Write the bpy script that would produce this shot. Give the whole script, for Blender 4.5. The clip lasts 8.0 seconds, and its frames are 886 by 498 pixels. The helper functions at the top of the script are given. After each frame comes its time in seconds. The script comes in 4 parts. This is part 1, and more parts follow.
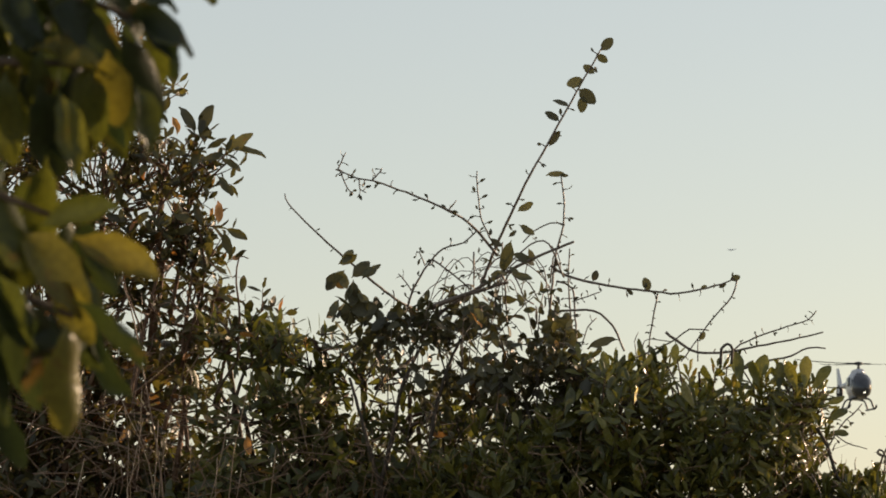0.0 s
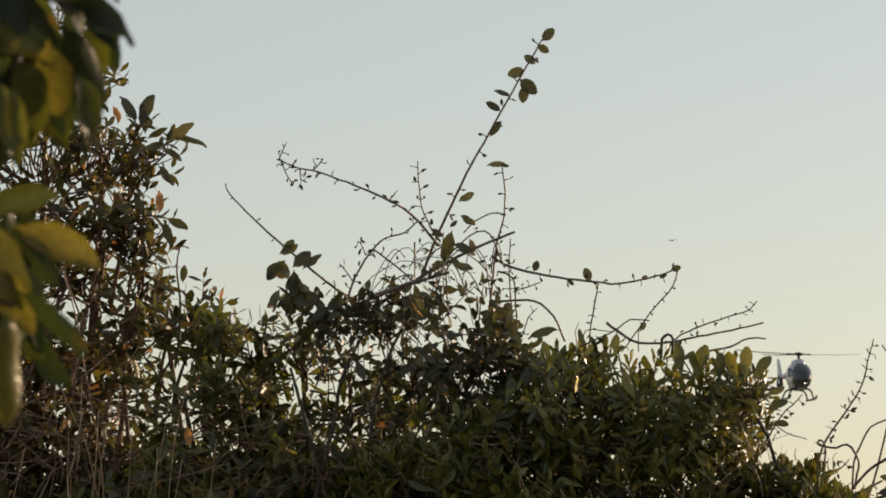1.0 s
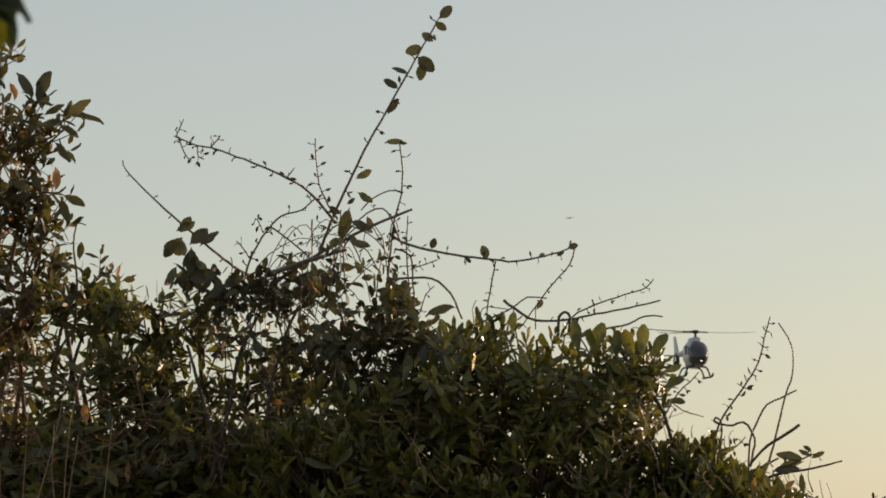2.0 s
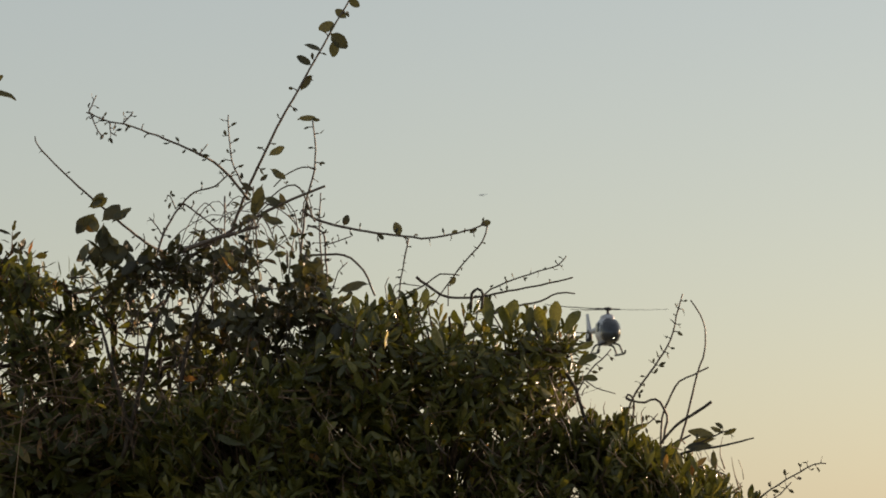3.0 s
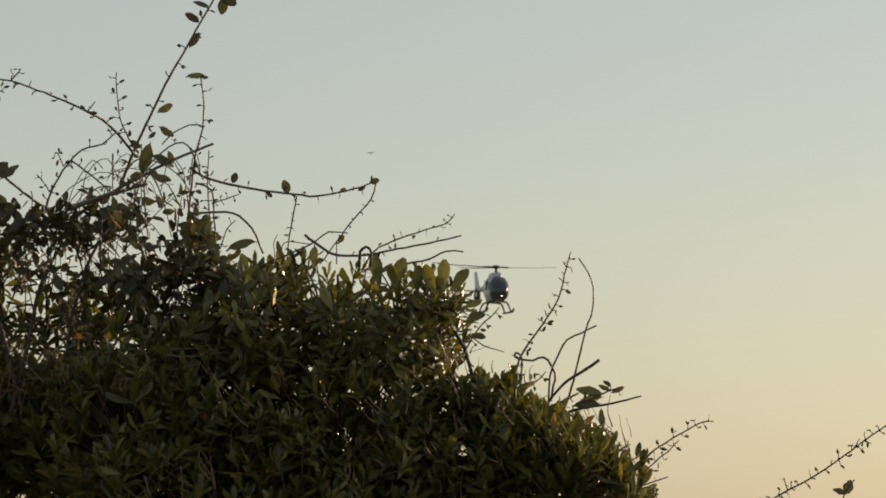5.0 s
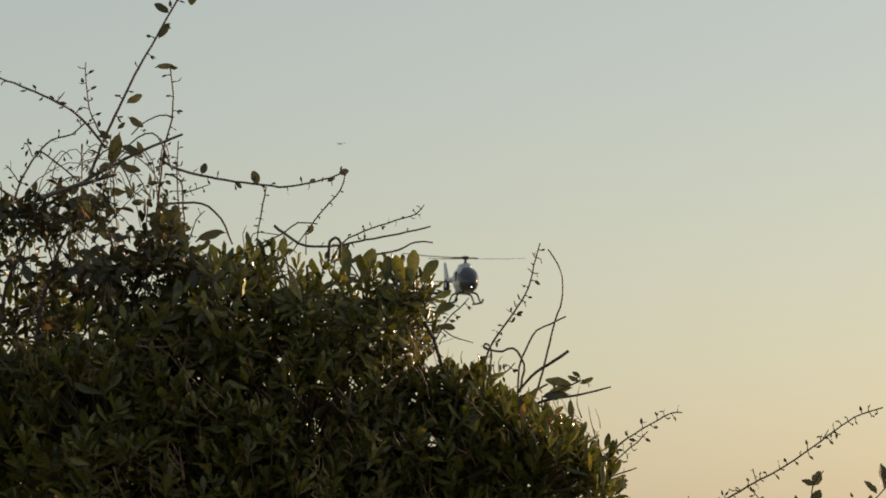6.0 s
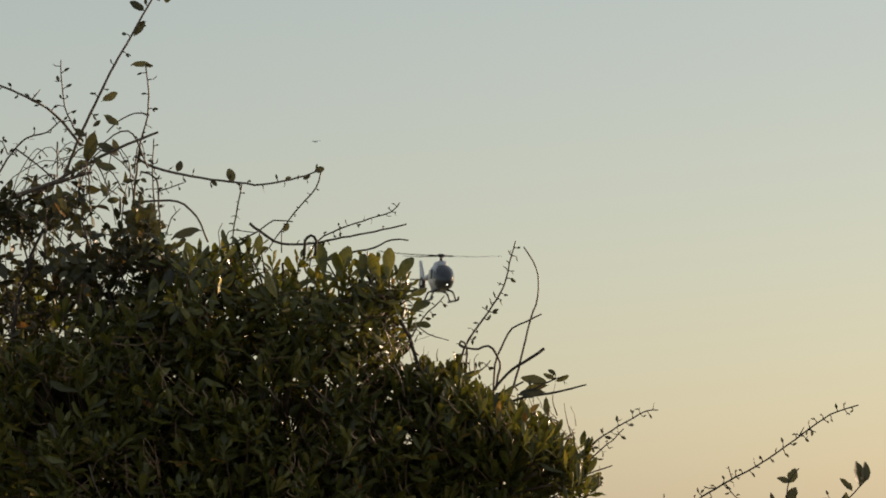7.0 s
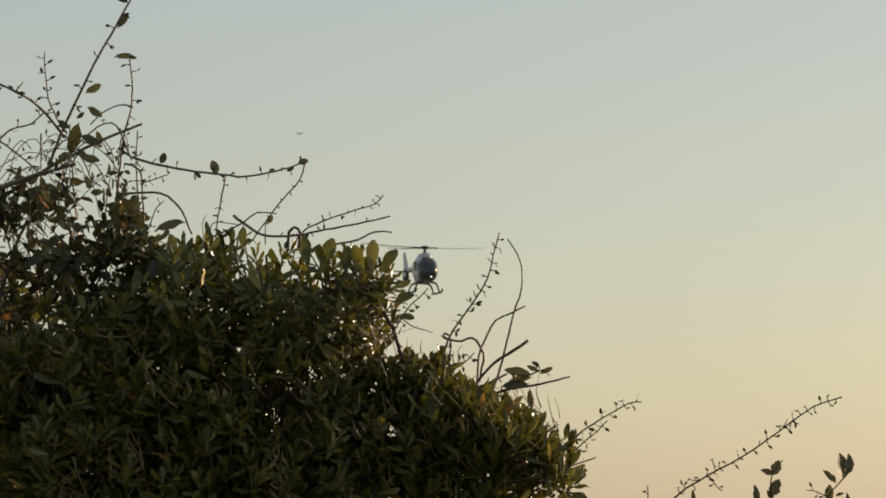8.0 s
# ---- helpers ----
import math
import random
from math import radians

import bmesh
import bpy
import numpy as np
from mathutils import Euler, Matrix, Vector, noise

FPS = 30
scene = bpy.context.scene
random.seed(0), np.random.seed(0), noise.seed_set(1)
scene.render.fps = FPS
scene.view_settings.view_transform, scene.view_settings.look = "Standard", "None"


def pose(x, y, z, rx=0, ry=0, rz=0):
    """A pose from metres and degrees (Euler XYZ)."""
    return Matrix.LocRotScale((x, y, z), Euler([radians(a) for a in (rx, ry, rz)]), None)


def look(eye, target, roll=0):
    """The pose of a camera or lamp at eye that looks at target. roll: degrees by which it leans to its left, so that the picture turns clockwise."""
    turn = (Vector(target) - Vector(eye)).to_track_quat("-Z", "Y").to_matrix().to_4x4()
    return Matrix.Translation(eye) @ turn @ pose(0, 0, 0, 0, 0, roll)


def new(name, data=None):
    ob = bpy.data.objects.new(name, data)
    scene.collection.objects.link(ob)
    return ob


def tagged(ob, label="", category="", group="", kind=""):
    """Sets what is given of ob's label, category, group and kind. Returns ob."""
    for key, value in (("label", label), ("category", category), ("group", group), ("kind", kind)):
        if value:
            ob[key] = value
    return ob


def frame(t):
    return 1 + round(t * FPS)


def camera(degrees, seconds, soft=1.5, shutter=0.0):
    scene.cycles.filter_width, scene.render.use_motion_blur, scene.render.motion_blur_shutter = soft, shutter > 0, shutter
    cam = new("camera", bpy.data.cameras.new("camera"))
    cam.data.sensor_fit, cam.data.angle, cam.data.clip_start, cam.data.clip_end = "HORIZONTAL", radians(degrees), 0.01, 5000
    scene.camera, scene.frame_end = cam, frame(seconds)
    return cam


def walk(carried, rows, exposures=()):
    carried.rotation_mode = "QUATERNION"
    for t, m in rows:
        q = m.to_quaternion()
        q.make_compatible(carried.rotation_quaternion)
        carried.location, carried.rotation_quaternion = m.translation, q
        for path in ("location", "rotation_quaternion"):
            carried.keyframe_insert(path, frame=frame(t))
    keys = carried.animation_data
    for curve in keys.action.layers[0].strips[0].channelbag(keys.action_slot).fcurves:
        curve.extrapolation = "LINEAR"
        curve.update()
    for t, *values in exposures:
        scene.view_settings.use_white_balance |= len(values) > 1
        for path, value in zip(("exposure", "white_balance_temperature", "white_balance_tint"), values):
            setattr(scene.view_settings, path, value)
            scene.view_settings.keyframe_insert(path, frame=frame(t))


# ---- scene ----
cam = camera(12.0, 8.0, soft=1.68)
cam.data.dof.use_dof = True
cam.data.dof.focus_distance = 13.0
cam.data.dof.aperture_fstop = 36.0
EYE = 1.6
# seconds, yaw, pitch, roll: the camera turns on a tripod
ROWS = [
    (0.0, 0.000, 5.500, 0.000),
    (0.5, -0.268, 5.465, -0.029),
    (1.0, -0.807, 5.365, -0.002),
    (1.5, -1.510, 5.215, 0.016),
    (2.0, -2.205, 5.058, 0.031),
    (3.5, -3.871, 4.584, 0.043),
    (4.0, -4.271, 4.427, 0.054),
    (4.5, -4.621, 4.282, 0.091),
    (6.0, -5.331, 4.045, 0.051),
    (6.5, -5.491, 4.023, 0.116),
    (7.0, -5.660, 4.014, 0.097),
    (7.5, -5.753, 3.975, 0.109),
    (8.0, -5.881, 3.905, 0.101),
]
walk(cam, [(t, pose(0, 0, EYE, 90 + pitch, roll, yaw)) for t, yaw, pitch, roll in ROWS],
     exposures=[(0.0, 0.33, 6600, 14), (2.0, 0.08, 6600, 14), (4.5, -0.03, 6600, 13), (8.0, -0.1, 6550, 12)])

# ---- light ----
SUN_AZ, SUN_EL = 57.0, 10.0      # degrees right of the line of sight, and above the horizon
world = bpy.data.worlds.new("sky")
scene.world = world
world.use_nodes = True
wn, wl = world.node_tree.nodes, world.node_tree.links
sky = wn.new("ShaderNodeTexSky")
sky.sky_type = 'NISHITA'
sky.sun_disc = False
sky.sun_elevation = radians(SUN_EL)
sky.sun_rotation = radians(SUN_AZ)
sky.air_density, sky.dust_density, sky.ozone_density = 0.9, 1.0, 1.0
haze = wn.new("ShaderNodeMixRGB")        # thin even haze over the clear sky
haze.inputs[0].default_value = 0.4
haze.inputs[2].default_value = (4.68, 4.64, 4.08, 1)
wl.new(sky.outputs[0], haze.inputs[1])
wl.new(haze.outputs[0], wn["Background"].inputs[0])
wn["Background"].inputs[1].default_value = 0.123
sun_data = bpy.data.lights.new("sun", 'SUN')
sun_data.energy, sun_data.angle, sun_data.color = 5.0, radians(0.6), (1.0, 0.74, 0.5)
sun = new("sun", sun_data)
a, e = radians(SUN_AZ), radians(SUN_EL)
sun.matrix_world = look((60 * math.sin(a), 60 * math.cos(a), 40), (60 * math.sin(a) - math.sin(a) * math.cos(e), 60 * math.cos(a) - math.cos(a) * math.cos(e), 40 - math.sin(e)))


# ---- materials ----
def material(name):
    m = bpy.data.materials.new(name)
    m.use_nodes = True
    return m, m.node_tree.nodes, m.node_tree.links, m.node_tree.nodes["Principled BSDF"]


def ramp(nodes, stops):
    r = nodes.new("ShaderNodeValToRGB")
    while len(r.color_ramp.elements) < len(stops):
        r.color_ramp.elements.new(0.5)
    for el, (p, c) in zip(r.color_ramp.elements, stops):
        el.position, el.color = p, (*c, 1)
    return r


def leaf_material(name, colours, rough=0.36, through_light=0.3, single=False, patch=0.25, scar=(0.12, 0.06, 0.025), gloss_level=0.6):
    """Waxy leaves: each leaf has its own tone, with blotches, a few brown scars and light that shines through."""
    m, n, l, b = material(name)
    info = n.new("ShaderNodeObjectInfo") if single else n.new("ShaderNodeNewGeometry")
    tone = ramp(n, colours)
    l.new(info.outputs["Random" if single else "Random Per Island"], tone.inputs[0])
    big, fine = n.new("ShaderNodeTexNoise"), n.new("ShaderNodeTexNoise")
    big.inputs["Scale"].default_value, fine.inputs["Scale"].default_value = 45, 260
    fine.inputs["Detail"].default_value = 4
    geo = n.new("ShaderNodeNewGeometry")
    l.new(geo.outputs["Position"], big.inputs["Vector"])
    l.new(geo.outputs["Position"], fine.inputs["Vector"])
    spots = ramp(n, [(0.64, (0, 0, 0)), (0.72, (patch, patch, patch))])
    l.new(big.outputs[0], spots.inputs[0])
    mix = n.new("ShaderNodeMixRGB")
    mix.inputs[2].default_value = (*scar, 1)
    l.new(spots.outputs[0], mix.inputs[0])
    l.new(tone.outputs[0], mix.inputs[1])
    grain = ramp(n, [(0.3, (0.72, 0.72, 0.7)), (0.7, (1.15, 1.15, 1.1))])
    l.new(fine.outputs[0], grain.inputs[0])
    mul = n.new("ShaderNodeMixRGB")
    mul.blend_type = 'MULTIPLY'
    mul.inputs[0].default_value = 1.0
    l.new(mix.outputs[0], mul.inputs[1])
    l.new(grain.outputs[0], mul.inputs[2])
    l.new(mul.outputs[0], b.inputs["Base Color"])
    b.inputs["Specular IOR Level"].default_value = gloss_level
    gloss = n.new("ShaderNodeMapRange")
    gloss.inputs["To Min"].default_value, gloss.inputs["To Max"].default_value = rough * 0.7, rough * 1.6
    l.new(big.outputs[0], gloss.inputs["Value"])
    l.new(gloss.outputs[0], b.inputs["Roughness"])
    bump = n.new("ShaderNodeBump")
    bump.inputs["Strength"].default_value, bump.inputs["Distance"].default_value = 0.35, 0.002
    l.new(fine.outputs[0], bump.inputs["Height"])
    l.new(bump.outputs[0], b.inputs["Normal"])
    tr = n.new("ShaderNodeBsdfTranslucent")
    gain = n.new("ShaderNodeMixRGB")
    gain.blend_type = 'MULTIPLY'
    gain.inputs[0].default_value = 1.0
    gain.inputs[2].default_value = (1.9, 1.8, 0.9, 1)
    l.new(mul.outputs[0], gain.inputs[1])
    l.new(gain.outputs[0], tr.inputs[0])
    mixs = n.new("ShaderNodeMixShader")
    mixs.inputs[0].default_value = through_light
    l.new(b.outputs[0], mixs.inputs[1])
    l.new(tr.outputs[0], mixs.inputs[2])
    l.new(mixs.outputs[0], n["Material Output"].inputs[0])
    return m


def rough_material(name, dark, light, scale, rough=0.8, bump_depth=0.003, stretch=(1, 1, 1), metal=0.0):
    m, n, l, b = material(name)
    co = n.new("ShaderNodeTexCoord")
    mp = n.new("ShaderNodeMapping")
    mp.inputs["Scale"].default_value = stretch
    l.new(co.outputs["Object"], mp.inputs[0])
    t1, t2 = n.new("ShaderNodeTexNoise"), n.new("ShaderNodeTexNoise")
    t1.inputs["Scale"].default_value, t2.inputs["Scale"].default_value = scale, scale * 7
    t2.inputs["Detail"].default_value = 5
    l.new(mp.outputs[0], t1.inputs["Vector"])
    l.new(mp.outputs[0], t2.inputs["Vector"])
    add = n.new("ShaderNodeMath")
    add.operation = 'MULTIPLY_ADD'
    add.inputs[1].default_value = 0.5
    l.new(t2.outputs[0], add.inputs[0])
    half = n.new("ShaderNodeMath")
    half.operation = 'MULTIPLY'
    half.inputs[1].default_value = 0.5
    l.new(t1.outputs[0], half.inputs[0])
    l.new(half.outputs[0], add.inputs[2])
    r = ramp(n, [(0.35, dark), (0.65, light)])
    l.new(add.outputs[0], r.inputs[0])
    l.new(r.outputs[0], b.inputs["Base Color"])
    b.inputs["Roughness"].default_value, b.inputs["Metallic"].default_value = rough, metal
    bp = n.new("ShaderNodeBump")
    bp.inputs["Distance"].default_value = bump_depth
    bp.inputs["Strength"].default_value = 0.6
    l.new(add.outputs[0], bp.inputs["Height"])
    l.new(bp.outputs[0], b.inputs["Normal"])
    return m


WAXY = [(0.0, (0.049, 0.056, 0.019)), (0.45, (0.099, 0.105, 0.028)), (0.8, (0.146, 0.145, 0.037)), (0.95, (0.197, 0.177, 0.047)), (0.99, (0.259, 0.200, 0.057)), (1.0, (0.403, 0.182, 0.076))]
OLIVE = [(0.0, (0.034, 0.034, 0.015)), (0.5, (0.064, 0.061, 0.023)), (0.86, (0.104, 0.094, 0.032)), (0.95, (0.160, 0.118, 0.044)), (1.0, (0.320, 0.143, 0.055))]
LIGHT = [(0.0, (0.040, 0.049, 0.016)), (0.5, (0.076, 0.086, 0.024)), (0.88, (0.132, 0.137, 0.034)), (0.96, (0.202, 0.164, 0.056)), (1.0, (0.330, 0.160, 0.066))]
GREY_GREEN = [(0.0, (0.040, 0.040, 0.024)), (0.55, (0.071, 0.071, 0.037)), (0.93, (0.115, 0.109, 0.053)), (1.0, (0.172, 0.103, 0.049))]
NEAR = [(0.0, (0.012, 0.021, 0.012)), (0.3, (0.026, 0.036, 0.014)), (0.6, (0.055, 0.064, 0.014)), (0.9, (0.092, 0.096, 0.017)), (1.0, (0.14, 0.12, 0.028))]
M_WAXY, M_WAXY_ONE = leaf_material("waxy_leaf", WAXY, rough=0.25, through_light=0.22, gloss_level=0.45), leaf_material("waxy_leaf_single", WAXY, rough=0.25, through_light=0.22, single=True, gloss_level=0.45)
M_OLIVE, M_OLIVE_ONE = leaf_material("olive_leaf", OLIVE), leaf_material("olive_leaf_single", OLIVE, single=True, patch=0.6)
M_LIGHT, M_LIGHT_ONE = leaf_material("light_leaf", LIGHT), leaf_material("light_leaf_single", LIGHT, single=True)
M_VINE = leaf_material("vine_leaf", GREY_GREEN, rough=0.55, single=True, through_light=0.2)
M_NEAR = leaf_material("near_leaf", NEAR, rough=0.3, single=True, through_light=0.34, patch=0.5, gloss_level=0.34)
M_BARK = rough_material("bark", (0.042, 0.028, 0.019), (0.125, 0.085, 0.056), 60)
M_RED_BARK = rough_material("red_bark", (0.07, 0.035, 0.022), (0.17, 0.1, 0.06), 60)
M_VINE_BARK = rough_material("vine_bark", (0.075, 0.055, 0.045), (0.19, 0.145, 0.115), 90, 0.5)
M_DARK_TWIG = rough_material("dark_twig", (0.028, 0.022, 0.018), (0.08, 0.062, 0.048), 90, 0.7)
M_STRAW = rough_material("straw", (0.19, 0.12, 0.075), (0.46, 0.33, 0.22), 70, 0.4)
M_DRY = rough_material("dead_twig", (0.10, 0.062, 0.042), (0.29, 0.185, 0.122), 80, 0.5)
M_SOIL = rough_material("dry_grass_soil", (0.13, 0.12, 0.06), (0.3, 0.26, 0.15), 0.6, 0.95, 0.05)
M_WHITE = rough_material("pale_grey_paint", (0.43, 0.45, 0.5), (0.5, 0.52, 0.57), 1.5, 0.25, 0.0005)
M_BLUE = rough_material("blue_grey_paint", (0.2, 0.23, 0.3), (0.26, 0.29, 0.37), 1.5, 0.3, 0.0005)
M_STEEL = rough_material("dark_steel", (0.03, 0.03, 0.032), (0.07, 0.07, 0.072), 6, 0.5, 0.001, metal=0.6)
M_GLASS = rough_material("tinted_window", (0.03, 0.036, 0.048), (0.052, 0.06, 0.076), 2, 0.08, 0.0)
M_LAMP, n_, l_, b_ = material("lamp_lens")
b_.inputs["Emission Color"].default_value = (1, 0.9, 0.75, 1)
b_.inputs["Emission Strength"].default_value = 6.0


# ---- mesh helpers ----
def mesh_of(name, verts, faces, mat, smooth=True):
    me = bpy.data.meshes.new(name)
    me.from_pydata([tuple(v) for v in verts], [], [tuple(f) for f in faces])
    me.materials.append(mat)
    if smooth:
        me.polygons.foreach_set("use_smooth", np.ones(len(me.polygons), dtype=bool))
    me.update()
    return me


def part(name, data, parent, label="", kind=""):
    ob = new(name, data)
    ob.parent = parent
    return tagged(ob, label=label, kind=kind)


def thing(name, at, label, category, group="", kind=""):
    ob = new(name)
    ob.empty_display_size = 0.1
    ob.location = at
    bpy.context.view_layer.update()
    return tagged(ob, label, category, group, kind)


def inside(ob, parent):
    """Hang ob under its parent without moving it."""
    m = parent.matrix_world.copy()
    ob.matrix_parent_inverse = m.inverted()
    return ob


def unit(v):
    v = np.asarray(v, float)
    return v / (np.linalg.norm(v) + 1e-12)


def smooth_line(points, step):
    """Catmull-Rom line through a few points."""
    p = np.array(points, float)
    if len(p) < 3:
        n = max(2, int(np.linalg.norm(p[-1] - p[0]) / step) + 1)
        return p[0] + (p[-1] - p[0]) * np.linspace(0, 1, n)[:, None]
    q = np.vstack([2 * p[0] - p[1], p, 2 * p[-1] - p[-2]])
    out = []
    for i in range(1, len(q) - 2):
        n = max(2, int(np.linalg.norm(q[i + 1] - q[i]) / step) + 1)
        for t in np.linspace(0, 1, n, endpoint=False):
            out.append(0.5 * (2 * q[i] + (q[i + 1] - q[i - 1]) * t + (2 * q[i - 1] - 5 * q[i] + 4 * q[i + 1] - q[i + 2]) * t ** 2
                              + (3 * q[i] - q[i - 1] - 3 * q[i + 1] + q[i + 2]) * t ** 3))
    out.append(q[-2])
    return np.array(out)


def tube(line, r0, r1, sides=6, knots=0.0, rng=None):
    """A tapering stem along a line, with swollen nodes where knots > 0."""
    n = len(line)
    tan = np.gradient(line, axis=0)
    verts, faces = [], []
    side = np.cross(unit(tan[0]), (0.31, 0.9, 0.2))
    for i in range(n):
        t = unit(tan[i])
        side = unit(side - t * np.dot(side, t))
        up = np.cross(t, side)
        r = r0 + (r1 - r0) * i / max(1, n - 1)
        if knots and rng is not None:
            r *= 1 + knots * rng.random() * (i % 3 == 0)
        for k in range(sides):
            w = 2 * math.pi * k / sides
            verts.append(line[i] + r * (math.cos(w) * side + math.sin(w) * up))
    for i in range(n - 1):
        for k in range(sides):
            a0, b0 = i * sides + k, i * sides + (k + 1) % sides
            faces.append((a0, b0, b0 + sides, a0 + sides))
    faces.append(tuple(range(sides - 1, -1, -1)))
    faces.append(tuple(range((n - 1) * sides, n * sides)))
    return verts, faces


def joined(pieces):
    verts, faces = [], []
    for v, f in pieces:
        o = len(verts)
        verts.extend(v)
        faces.extend([tuple(i + o for i in q) for q in f])
    return verts, faces


def leaf_shape(widest=0.55, slim=0.32, fold=0.10, curl=0.15, bite=0.0, thick=0.0, tipped=0.06, blunt=0.75, seed=0, wave=0.0):
    """A leaf one unit long along y, x across, z its upper side: a folded, curling blade on a short stalk."""
    rng = np.random.default_rng(seed)
    s = np.array([0.0, 0.08, 0.2, 0.38, 0.56, 0.73, 0.87, 0.96, 1.0])
    p = math.log(0.5) / math.log(widest)
    w = np.sin(math.pi * np.clip(s, 0.0, 1) ** p) ** blunt * slim * 0.5
    w[0], w[1], w[-1] = 0.012, max(0.014, w[1] * 0.45), tipped * slim * 0.5
    v = []
    for si, wi in zip(s, w):
        wl_, wr_ = wi * (1 - bite * rng.random()), wi * (1 - bite * rng.random())
        z = -curl * si ** 2 + 0.02 * math.sin(9 * si)
        ripple = wave * rng.normal(size=2) * (0.1 < si < 0.99)
        v += [(-wl_, si, z + fold * wi * 2 + ripple[0]), (0, si, z), (wr_, si, z + fold * wi * 2 + ripple[1])]
    f = []
    for i in range(len(s) - 1):
        o = 3 * i
        f += [(o, o + 1, o + 4, o + 3), (o + 1, o + 2, o + 5, o + 4)]
    return np.array(v), f


def basis(at, along, upper, length, width=1.0):
    """The pose of a leaf: where its stalk starts, which way it points, where its upper side looks."""
    y = unit(along)
    z = np.asarray(upper, float)
    z = unit(z - y * np.dot(z, y))
    x = np.cross(y, z)
    m = np.eye(4)
    m[:3, 0], m[:3, 1], m[:3, 2], m[:3, 3] = x * length * width, y * length, z * length, at
    return m


def foliage(name, shapes, poses, mat, parent, rng):
    """Many leaves in one mesh, each an island of its own."""
    verts, faces = [], []
    for m in poses:
        v, f = shapes[int(rng.integers(len(shapes)))]
        o = len(verts)
        verts.extend((v @ m[:3, :3].T + m[:3, 3]).tolist())
        faces.extend([(a_ + o, b_ + o, c_ + o, d_ + o) for a_, b_, c_, d_ in f])
    return inside(part(name, mesh_of(name, verts, faces, mat), parent, kind="stuff"), parent)


def leaves(meshes, poses, parent, rng, name="leaf", label=""):
    """Leaves that stand by themselves, as parts on shared meshes."""
    out = []
    for m in poses:
        ob = part(name, meshes[int(rng.integers(len(meshes)))], parent, label)
        inside(ob, parent)
        ob.matrix_basis = Matrix([list(r) for r in m])
        out.append(ob)
    return out


def sprig(tip, axis, rng, count, length, width, tilt=(28, 80), gap=0.006):
    """A shoot's whorl of leaves at its tip, spiralling down the stem."""
    axis = unit(axis)
    ref = unit(np.cross(axis, rng.normal(size=3)))
    other = np.cross(axis, ref)
    turn = rng.random() * 6.28
    out = []
    for i in range(count):
        f = i / max(1, count - 1)
        ang = radians(tilt[0] + (tilt[1] - tilt[0]) * f + rng.normal() * 9)
        w = turn + i * 2.39996 + rng.normal() * 0.2
        rad = math.cos(w) * ref + math.sin(w) * other
        d = axis * math.cos(ang) + rad * math.sin(ang)
        d[2] -= 0.12 * f
        up = axis * math.sin(ang) - rad * math.cos(ang) + rng.normal(size=3) * 0.25
        out.append(basis(tip - axis * gap * i, d, up, length * (0.75 + 0.4 * rng.random()) * (0.72 + 0.28 * f), width * (0.85 + 0.3 * rng.random())))
    return out


def open_place(p):
    """True where the grown-together crowns leave an opening between their clumps."""
    return noise.noise((p[0] * 10, p[1] * 0.8, p[2] * 11)) + 0.35 * noise.noise((p[0] * 24, p[1] * 2, p[2] * 24)) < -0.02


